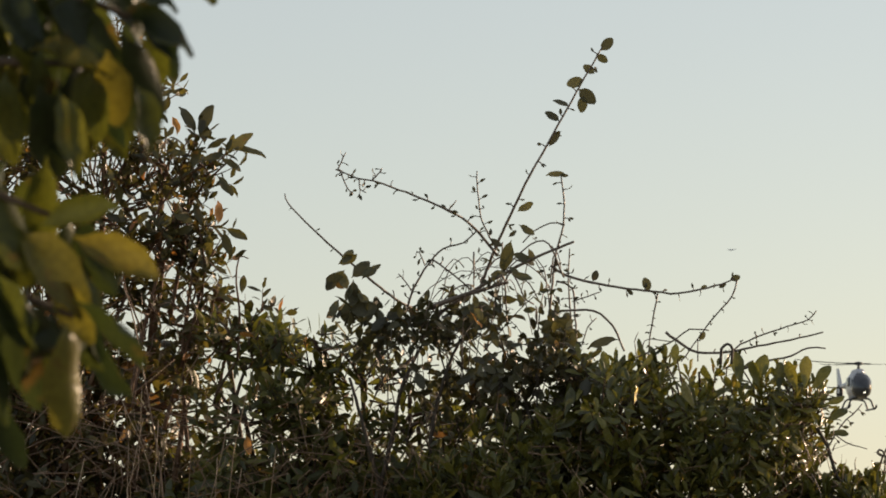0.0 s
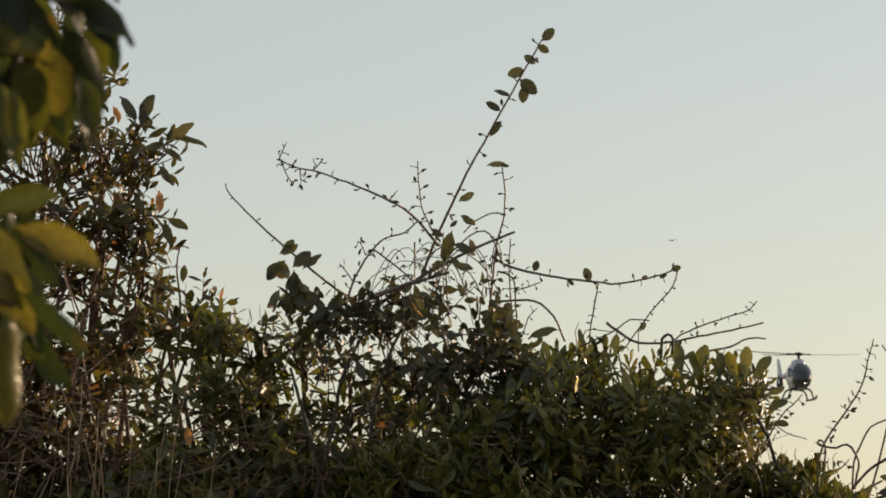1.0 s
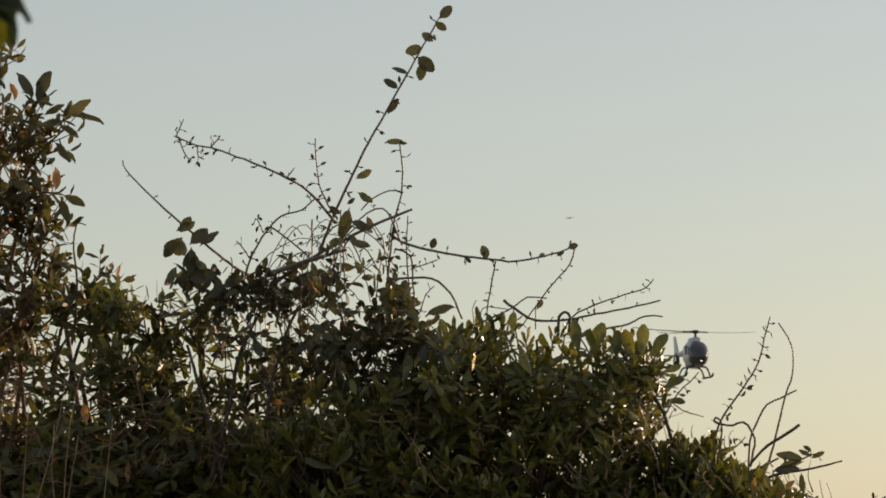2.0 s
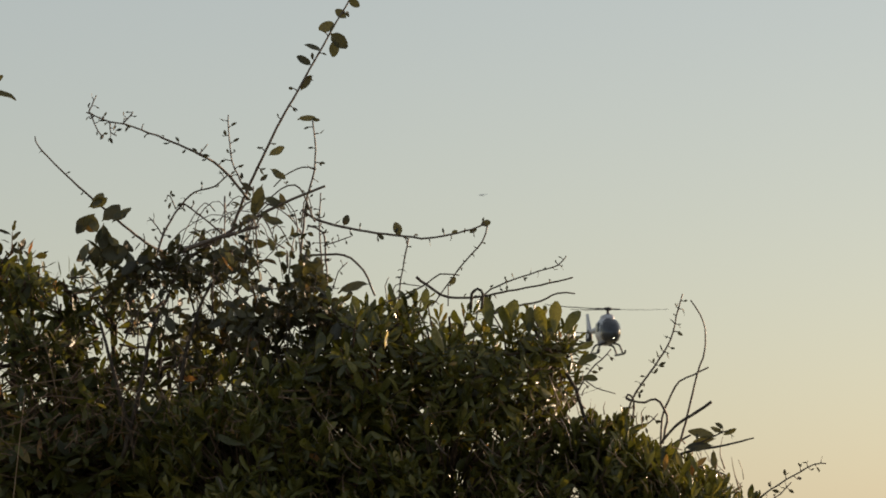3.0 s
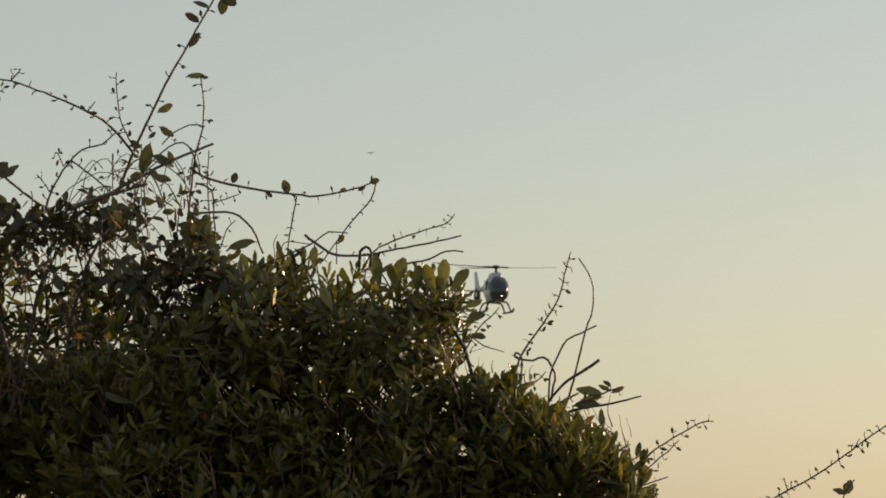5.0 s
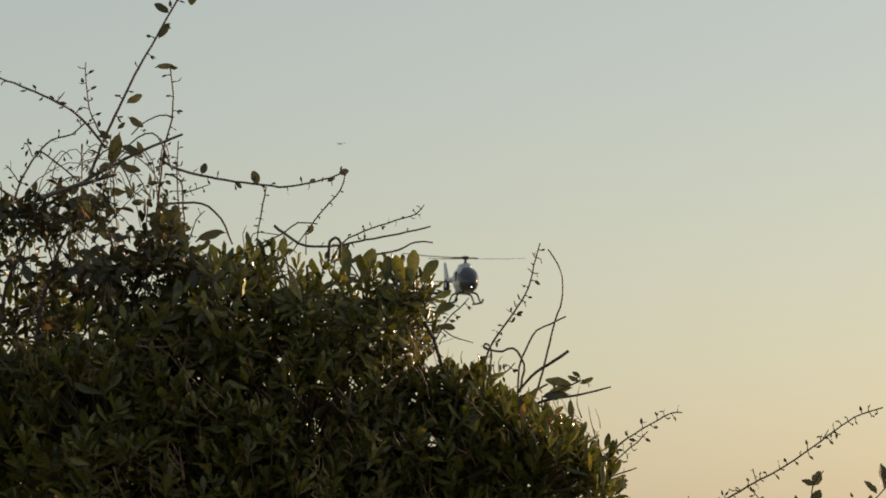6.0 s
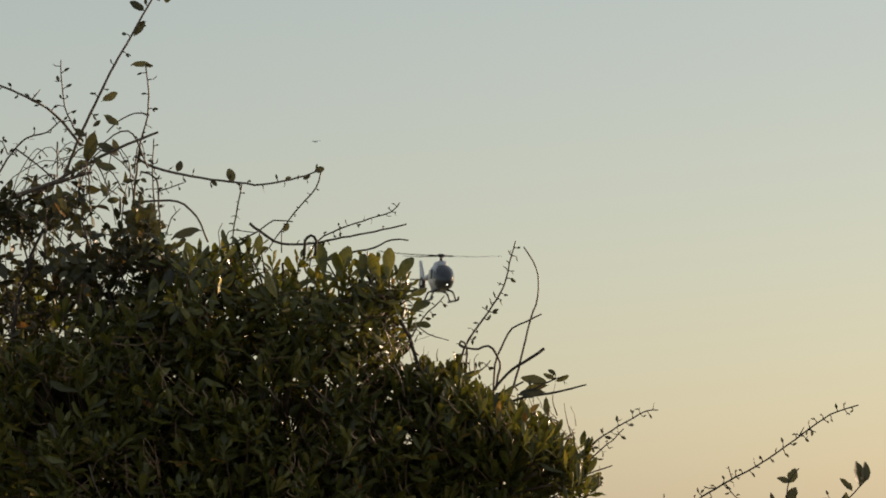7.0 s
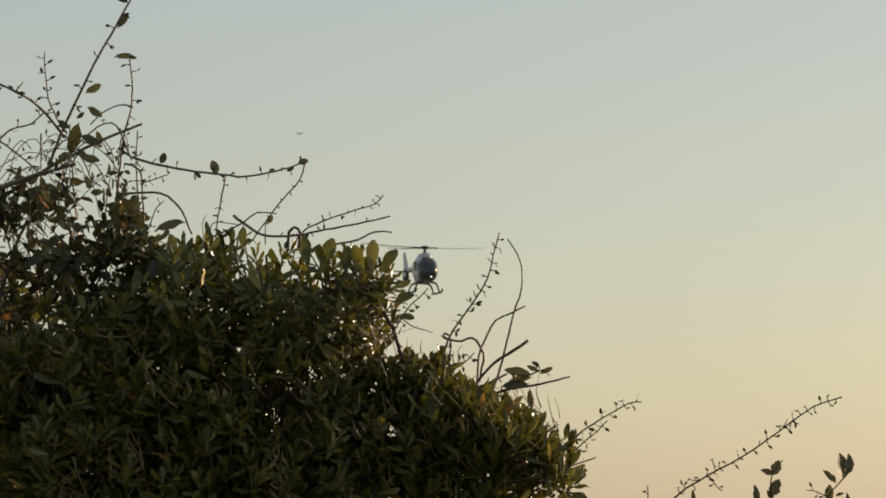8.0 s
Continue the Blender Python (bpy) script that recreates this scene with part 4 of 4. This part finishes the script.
for b_u in [((-0.4154, 8.9, 2.0625), (-0.4128, 8.9, 2.0207)), ((-0.5947, 9.35, 2.7552), (-0.5974, 9.35, 2.7985)), ((-0.5027, 9.35, 2.5547), (-0.4917, 9.35, 2.608))]:
    leaf_on(*b_u, (0.5, -0.8, 0.3), 1.1, mat=M_DEAD, label="rust-orange dead leaf")

# ---- bramble beyond the hedge ----
bramble = thing("bramble_bush", (1.72, 9.5, 0.0), "bramble with thorny bare canes and ragged leaves", "bush")
shoot(rooted((1.55, 9.5, -0.03), [(1.395, 9.3, 1.5869), (1.4559, 9.2, 1.6801), (1.5318, 9.2, 1.7322), (1.6204, 9.2, 1.7796), (1.7094, 9.2, 1.842), (1.7732, 9.2, 1.8858), (1.8369, 9.2, 1.9072)]), 0.0045, 0.0015, 44, 0.009, 0.007, M_DARK_TWIG, bramble, "long thorny cane", 0.62)
# spurs of the cane
for s_ in [((1.5533, 9.2, 1.7434), (1.5471, 9.2, 1.7609), (1.5446, 9.2, 1.7721)), ((1.5381, 9.2, 1.7322), (1.5593, 9.2, 1.7049), (1.5694, 9.2, 1.7011)), ((1.5191, 9.2, 1.7235), (1.5002, 9.2, 1.7235), (1.4901, 9.2, 1.7273)), ((1.7031, 9.2, 1.8383), (1.7146, 9.2, 1.8583)), ((1.7222, 9.2, 1.8533), (1.7412, 9.2, 1.847))]:
    shoot(s_, 0.0014, 0.001, 2, 0.007, 0.004, M_DARK_TWIG, bramble)
shoot(rooted((1.7, 9.5, -0.03), [(1.4052, 9.2, 1.5994), (1.4007, 9.2, 1.7112)]), 0.003, 0.0012, 12, 0.008, 0.006, M_DARK_TWIG, bramble, start=0.85)
shoot(rooted((1.8, 9.5, -0.03), [(1.639, 9.1, 1.5867), (1.6547, 9.1, 1.6852), (1.6613, 9.1, 1.7345), (1.6841, 9.1, 1.7653)]), 0.003, 0.0014, 0, bark=M_DARK_TWIG, owner=bramble)
shoot(rooted((1.85, 9.5, -0.03), [(1.7517, 9.1, 1.5988), (1.7837, 9.1, 1.6851), (1.8154, 9.1, 1.7221), (1.8382, 9.1, 1.7468)]), 0.003, 0.0014, 0, bark=M_DARK_TWIG, owner=bramble)
shoot([(1.7899, 9.1, 1.6789), (1.765, 9.1, 1.6949), (1.7362, 9.1, 1.6999)], 0.0014, 0.001, 4, 0.008, bark=M_DARK_TWIG, owner=bramble)
RAGGED = [leaf_shape(0.5, 0.85, 0.1, c, 0.4, tipped=0.25, seed=i + 50) for i, c in enumerate((0.1, 0.3))]
for b0, t0, w0 in [((1.6651, 9.1, 1.7345), (1.6376, 9.1, 1.7468), 0.7), ((1.6625, 9.1, 1.732), (1.6778, 9.1, 1.7653), 0.9), ((1.6597, 9.1, 1.6852), (1.675, 9.1, 1.7246), 0.9), ((1.6622, 9.1, 1.679), (1.6498, 9.1, 1.7), 0.8),
                   ((1.6271, 9.1, 1.6667), (1.6261, 9.1, 1.7123), 0.5), ((1.8179, 9.1, 1.7245), (1.8134, 9.1, 1.7814), 1.0), ((1.828, 9.1, 1.7344), (1.8385, 9.1, 1.7789), 0.8), ((1.8028, 9.1, 1.7147), (1.7754, 9.1, 1.7443), 0.6),
                   ((1.7899, 9.1, 1.6727), (1.7852, 9.1, 1.7122), 0.7), ((1.8275, 9.1, 1.6665), (1.8302, 9.1, 1.6949), 0.6), ((1.4873, 9.1, 1.6705), (1.4863, 9.1, 1.7001), 0.5), ((1.8, 9.1, 1.6875), (1.8202, 9.1, 1.6949), 0.5)]:
    leaf_on(b0, t0, (0.2, -1, 0.2), w0, RAGGED, bramble, M_VINE)
for i in range(160):
    c = np.array((1.75, 9.4, 1.1)) + vr.normal(size=3) * (0.22, 0.15, 0.2)
    c[2] = min(c[2], 1.6)
    leaf_on(c, c + unit(vr.normal(size=3)) * 0.045, vr.normal(size=3) + (0, -0.3, 0.6), 0.9, RAGGED, bramble, M_VINE)

# ---- dry stalks at the foot of the small tree ----
stalks = thing("dry_stalks", (-0.65, 9.0, 0.0), "clump of dry straw-coloured stalks before the hedge", "dry grass")
sr = np.random.default_rng(33)
for i in range(8):
    top = np.array((-0.6972, 8.9, 2.0463)) + np.clip(sr.normal(size=3), -1.8, 1.8) * (0.17, 0.1, 0.08)
    slant = sr.normal() * 0.22
    knee = top + np.array((-slant * 0.22, sr.normal() * 0.03, -0.22 - 0.1 * sr.random()))
    foot = np.array((knee[0] * 0.9 - slant * 0.1, 9.0 + sr.normal() * 0.1, -0.03))
    inside(part("stalk", mesh_of("stalk", *tube(smooth_line([foot, foot * 0.4 + knee * 0.6 + sr.normal(size=3) * 0.03, knee + sr.normal(size=3) * 0.02, (knee + top) / 2 + sr.normal(size=3) * 0.014, top], 0.06), 0.0021, 0.0008, 5, 0.3, sr), M_STRAW), stalks), stalks)
for i in range(7):
    top = np.array((-0.5211, 8.95, 2.0951)) + np.clip(sr.normal(size=3), -1.7, 1.7) * (0.10, 0.08, 0.06)
    foot = np.array((top[0] + sr.normal() * 0.3, 9.0 + sr.normal() * 0.1, -0.03))
    inside(part("stalk", mesh_of("stalk", *tube(smooth_line([foot, foot * 0.4 + top * 0.6 + sr.normal(size=3) * 0.02, top * 0.9 + foot * 0.1 + sr.normal(size=3) * 0.016, top], 0.06), 0.0022, 0.0009, 5, 0.3, sr), M_STRAW), stalks), stalks)
for i in range(50):
    a0 = np.array((-0.68, 8.9, 2.03)) + np.clip(sr.normal(size=3), -1.8, 1.8) * (0.2, 0.1, 0.07)
    d0 = unit(sr.normal(size=3) * (1, 0.4, 0.8)) * (0.04 + 0.1 * sr.random())
    inside(part("broken_stalk", mesh_of("broken_stalk", *tube(smooth_line([a0 - d0, a0 + sr.normal(size=3) * 0.016, a0 + d0], 0.02), 0.0011, 0.0005, 4), M_DRY), stalks), stalks)

# ---- the branch close to the camera ----
near = thing("leafy_tree", (-0.75, 2.5, 0.0), "slender leafy tree with drooping olive-green branches", "tree")
nr = np.random.default_rng(12)
DROOP = [leaf_shape(0.52, 0.40, f, c, 0.2, blunt=0.62, seed=i + 60, wave=0.04) for i, (c, f) in enumerate(((0.2, 0.35), (0.5, 0.2), (-0.1, 0.5), (0.35, -0.3)))]
NEAR_MESH = [mesh_of("leaf", v, f, M_NEAR) for v, f in DROOP]
inside(part("trunk", mesh_of("trunk", *tube(smooth_line([(-0.95, 2.7, -0.05), (-0.9, 2.66, 0.8), (-0.72, 2.56, 1.5), (-0.5684, 2.5, 1.9055), (-0.5, 2.46, 2.25)], 0.08), 0.045, 0.013, 10, 0.12, nr), M_BARK), near), near)
for line in ([(-0.5684, 2.5, 1.9055), (-0.3595, 2.45, 1.9628), (-0.255, 2.4, 1.9883), (-0.2159, 2.4, 1.9784), (-0.18, 2.4, 1.9653)], [(-0.5684, 2.5, 1.9055), (-0.326, 2.45, 1.9428), (-0.2415, 2.4, 1.939), (-0.196, 2.4, 1.9358)],
             [(-0.72, 2.56, 1.5), (-0.3582, 2.45, 1.8761), (-0.2732, 2.4, 1.8672), (-0.218, 2.4, 1.8477)], [(-0.72, 2.56, 1.5), (-0.3575, 2.45, 1.823), (-0.2661, 2.4, 1.8119), (-0.2111, 2.4, 1.7925)]):
    inside(part("limb", mesh_of("limb", *tube(smooth_line(line, 0.02), 0.006, 0.0018, 7, 0.15, nr), M_BARK), near), near)
BLADES = [((-0.1898, 2.4, 1.9686), (-0.1409, 2.4, 1.9495)), ((-0.1848, 2.4, 1.9554), (-0.1598, 2.42, 1.9007)), ((-0.1913, 2.38, 1.9427), (-0.1893, 2.4, 1.8965)), ((-0.2297, 2.38, 1.9232), (-0.2182, 2.4, 1.8704)), ((-0.2058, 2.4, 1.939), (-0.2021, 2.4, 1.8835)),
          ((-0.1765, 2.4, 1.9259), (-0.1649, 2.4, 1.8867)), ((-0.2461, 2.38, 1.9492), (-0.2348, 2.4, 1.9096)), ((-0.2224, 2.4, 1.9751), (-0.1913, 2.38, 1.9427)), ((-0.2512, 2.4, 1.9325), (-0.2491, 2.4, 1.8802)), ((-0.2383, 2.4, 1.9456), (-0.1912, 2.38, 1.9362)),
          ((-0.175, 2.42, 1.9782), (-0.1552, 2.42, 1.9419)), ((-0.2603, 2.4, 1.8704), (-0.2336, 2.38, 1.8263)), ((-0.229, 2.38, 1.8424), (-0.1825, 2.38, 1.8504)), ((-0.2406, 2.4, 1.8412), (-0.203, 2.38, 1.8038)), ((-0.2115, 2.4, 1.8379), (-0.1628, 2.4, 1.8119)),
          ((-0.2607, 2.38, 1.807), (-0.2092, 2.38, 1.7813)), ((-0.2094, 2.38, 1.8005), (-0.1739, 2.38, 1.7556)), ((-0.2497, 2.4, 1.786), (-0.238, 2.4, 1.7376)), ((-0.2304, 2.4, 1.786), (-0.2234, 2.4, 1.7328)), ((-0.2132, 2.37, 1.7869), (-0.2015, 2.37, 1.7247)),
          ((-0.2626, 2.4, 1.7796), (-0.2493, 2.4, 1.7408)), ((-0.221, 2.4, 1.8152), (-0.2013, 2.4, 1.7763)), ((-0.2664, 2.4, 1.8347), (-0.2338, 2.4, 1.8119)), ((-0.2222, 2.4, 1.9554), (-0.2186, 2.4, 1.9129)), ((-0.2062, 2.4, 1.9883), (-0.1703, 2.4, 1.9686)), ((-0.1899, 2.4, 1.985), (-0.1508, 2.4, 1.9735))]
for b0, t0 in BLADES:
    b0, t0 = np.array(b0), np.array(t0)
    leaves([NEAR_MESH[int(nr.integers(4))]], [basis(b0, t0 - b0, np.array((-0.1, -0.75, 0.45)) + nr.normal(size=3) * 0.4, np.linalg.norm(t0 - b0), 1.1 + 0.3 * nr.random())], near, nr)
far_side = []
for i in range(420):
    c = np.array((-0.62, 2.55, 2.0)) + np.clip(nr.normal(size=3), -1.7, 1.7) * (0.13, 0.17, 0.17)
    far_side.append(basis(c, np.array((0.1, 0.0, -0.9)) + nr.normal(size=3) * 0.5, np.array((-0.1, -0.5, 0.6)) + nr.normal(size=3) * 0.5, 0.045 + 0.02 * nr.random(), 1.0))
foliage("foliage", DROOP, far_side, leaf_material("near_foliage", NEAR, rough=0.3, through_light=0.34, patch=0.4, gloss_level=0.34), near, nr)
for c0, sx, sz, n0 in (((-0.236, 2.44, 1.9814), 0.05, 0.03, 30), ((-0.2291, 2.44, 1.948), 0.03, 0.02, 14), ((-0.2545, 2.44, 1.8452), 0.03, 0.025, 18), ((-0.2476, 2.44, 1.8122), 0.03, 0.02, 16), ((-0.3423, 2.5, 1.9055), 0.05, 0.12, 110)):
    for i in range(n0):
        c = np.array(c0) + np.clip(nr.normal(size=3), -1.5, 1.5) * (sx, 0.05, sz)
        d = unit(np.array((0.2, 0.0, -0.95)) + np.clip(nr.normal(size=3), -1.2, 1.2) * 0.35)
        leaves([NEAR_MESH[int(nr.integers(4))]], [basis(c, d, np.array((-0.1, -0.7, 0.45)) + nr.normal(size=3) * 0.38, 0.04 + 0.018 * nr.random(), 1.0)], near, nr)


# ---- helicopter ----
def loft(rings, sides=20):
    """Rings along y: (y, z, half width, half height, squareness)."""
    verts, faces = [], []
    for y, z, w, h, q in rings:
        for k in range(sides):
            t = 2 * math.pi * k / sides
            c, s = math.cos(t), math.sin(t)
            verts.append((w * math.copysign(abs(c) ** q, c), y, z + h * math.copysign(abs(s) ** q, s)))
    for i in range(len(rings) - 1):
        for k in range(sides):
            a0, b0 = i * sides + k, i * sides + (k + 1) % sides
            faces.append((a0, a0 + sides, b0 + sides, b0))
    faces += [tuple(range(sides)), tuple(range(len(verts) - 1, len(verts) - 1 - sides, -1))]
    return verts, faces


def box(x0, x1, y0, y1, z0, z1):
    v = [(x, y, z) for x in (x0, x1) for y in (y0, y1) for z in (z0, z1)]
    return v, [(0, 1, 3, 2), (4, 6, 7, 5), (0, 4, 5, 1), (2, 3, 7, 6), (0, 2, 6, 4), (1, 5, 7, 3)]


def helicopter(at, turn, bank):
    root = thing("helicopter", (0, 0, 0), "pale grey helicopter hovering with landing skids", "helicopter")

    def add(name, data, mat, label="", parent=None, smooth=True):
        return part(name, mesh_of(name, *data, mat, smooth), parent or root, label)
    body = [(-2.35, -2.0, 0.06, 0.06, 1), (-2.2, -2.0, 0.34, 0.32, 0.9), (-1.8, -1.93, 0.6, 0.62, 0.85), (-1.2, -1.8, 0.76, 0.9, 0.8), (-0.4, -1.7, 0.8, 1.08, 0.78),
            (0.6, -1.68, 0.8, 1.08, 0.78), (1.4, -1.6, 0.68, 0.9, 0.85), (2.2, -1.45, 0.4, 0.55, 0.9), (2.8, -1.38, 0.24, 0.3, 1)]
    fus = add("fuselage", loft(body), M_WHITE, "pale grey painted fuselage")
    glass = [(y - 0.03, z + 0.01, w * 1.03, h * 1.03, q) for y, z, w, h, q in body[:4]] + [(-0.8, -1.72, 0.79, 1.01, 0.79)]
    add("windscreen", loft(glass), M_GLASS, "dark tinted windscreen", fus)
    for s in (-1, 1):
        add("side_window", loft([(-0.45, -1.45, 0.03, 0.36, 0.6), (0.55, -1.42, 0.03, 0.34, 0.6)], 12), M_GLASS, "", fus).location = (s * 0.8, 0, 0)
    add("belly", loft([(-0.75, -2.5, 0.5, 0.22, 0.9), (-0.6, -2.52, 0.6, 0.3, 0.8), (0.8, -2.5, 0.6, 0.32, 0.8), (1.6, -2.2, 0.35, 0.25, 0.9)]), M_BLUE, "blue-grey belly panel", fus)
    add("engine_cowling", loft([(-0.9, -0.75, 0.2, 0.12, 0.9), (-0.4, -0.66, 0.42, 0.3, 0.8), (0.8, -0.68, 0.42, 0.32, 0.8), (1.9, -0.95, 0.22, 0.24, 0.9)]), M_WHITE, "", fus)
    add("tail_boom", loft([(2.6, -1.38, 0.26, 0.32, 1), (4.2, -1.4, 0.18, 0.22, 1), (5.6, -1.45, 0.13, 0.17, 1)], 14), M_WHITE)
    fin = [(0.11, 5.4, -1.9), (0.11, 6.5, -1.9), (0.09, 6.6, -1.0), (0.05, 7.05, 0.1), (0.05, 6.6, 0.1), (0.09, 5.7, -1.1)]
    v = fin + [(-x, y, z) for x, y, z in fin]
    add("tail_fin", (v, [(0, 1, 2, 3, 4, 5), (11, 10, 9, 8, 7, 6)] + [(i, i + 6, (i + 1) % 6 + 6, (i + 1) % 6) for i in range(6)]), M_WHITE, "tall pale tail fin", smooth=False)
    ring = []
    for k in range(24):
        t = 2 * math.pi * k / 24
        ring.append((0, 6.0 + 0.5 * math.cos(t), -1.85 + 0.5 * math.sin(t)))
    add("tail_rotor_shroud", tube(np.array(ring + ring[:1]), 0.16, 0.16, 8), M_STEEL)
    add("stabiliser", loft([(5.0, -1.55, 1.35, 0.03, 0.5), (5.2, -1.54, 1.35, 0.05, 0.5), (5.5, -1.55, 1.3, 0.02, 0.5)], 12), M_STEEL)
    for s in (-1, 1):
        sk = add("skid", tube(smooth_line([(s * 1.05, -1.75, -3.3), (s * 1.05, -1.4, -3.5), (s * 1.05, 0, -3.52), (s * 1.05, 1.5, -3.5)], 0.2), 0.085, 0.075, 8), M_STEEL)
        for y in (-0.95, 0.95):
            add("strut", tube(smooth_line([(s * 0.3, y, -2.72), (s * 0.75, y, -2.85), (s * 1.05, y, -3.5)], 0.12), 0.08, 0.07, 8), M_STEEL, "", sk)
    add("mast", loft([(0, 0, 0.09, 0.09, 1), (0.5, 0, 0.13, 0.13, 1)], 12), M_STEEL).matrix_basis = pose(0, 0, 0.02, -90, 0, 0)
    hub = add("rotor_hub", loft([(-0.14, 0, 0.12, 0.12, 1), (-0.08, 0, 0.34, 0.34, 1), (0.06, 0, 0.34, 0.34, 1), (0.14, 0, 0.14, 0.14, 1)], 12), M_STEEL)
    hub.matrix_basis = pose(0, 0, 0.05, -90, 0, 0)
    for ang in (4, 112, 172):
        bl = add("rotor_blade", joined([box(0.25, 1.0, -0.09, 0.09, -0.05, 0.05), ([(1.0, -0.13, 0.0), (1.0, 0.13, 0.02), (3.2, 0.13, 0.09), (3.2, -0.13, 0.07), (5.0, 0.13, 0.22), (5.0, -0.13, 0.2),
                 (1.0, -0.13, -0.03), (1.0, 0.13, -0.02), (3.2, 0.13, 0.06), (3.2, -0.13, 0.04), (5.0, 0.13, 0.2), (5.0, -0.13, 0.18)],
                 [(0, 1, 2, 3), (3, 2, 4, 5), (9, 8, 7, 6), (11, 10, 8, 9), (0, 3, 9, 6), (3, 5, 11, 9), (1, 7, 8, 2), (2, 8, 10, 4), (5, 4, 10, 11), (0, 6, 7, 1)])]), M_STEEL, smooth=False)
        bl.matrix_basis = pose(0, 0, 0.05, 0, 0, ang)
    add("landing_light", loft([(-2.2, -2.3, 0.03, 0.03, 1), (-2.17, -2.3, 0.08, 0.08, 1), (-2.05, -2.3, 0.09, 0.09, 1)], 12), M_LAMP, "lit landing light")
    root.matrix_basis = pose(*at, 0, bank, turn)


helicopter((32.6, 330, 24.2906), 8.5, 1.5)


# ---- aeroplane far off ----
def aeroplane(at):
    root = thing("aeroplane", at, "tiny distant aeroplane seen head on", "aeroplane")
    part("fuselage", mesh_of("fuselage", *loft([(-3.5, 0, 0.15, 0.15, 1), (-2.5, 0, 0.42, 0.42, 1), (0.5, 0, 0.45, 0.5, 1), (4.5, 0.3, 0.15, 0.2, 1)], 12), M_BLUE), root)
    for s in (-1, 1):
        w = part("wing", mesh_of("wing", *loft([(-0.8, 0, 2.6, 0.1, 0.5), (0, 0.03, 2.6, 0.22, 0.5), (0.8, 0, 2.6, 0.05, 0.5)], 12), M_BLUE), root)
        w.matrix_basis = pose(s * 2.7, -0.3, 0.5 + 0.1, 0, -s * 2, 0)
    part("tail", mesh_of("tail", *loft([(3.6, 0.5, 1.5, 0.06, 0.5), (4.4, 0.5, 1.5, 0.05, 0.5)], 12), M_BLUE), root)
    part("fin", mesh_of("fin", *loft([(3.4, 0.8, 0.05, 0.5, 0.6), (4.5, 1.0, 0.05, 0.7, 0.6)], 12), M_BLUE), root)
    root.matrix_basis = pose(*at, 0, -6, 25)


aeroplane((295.93, 4300, 414.48))
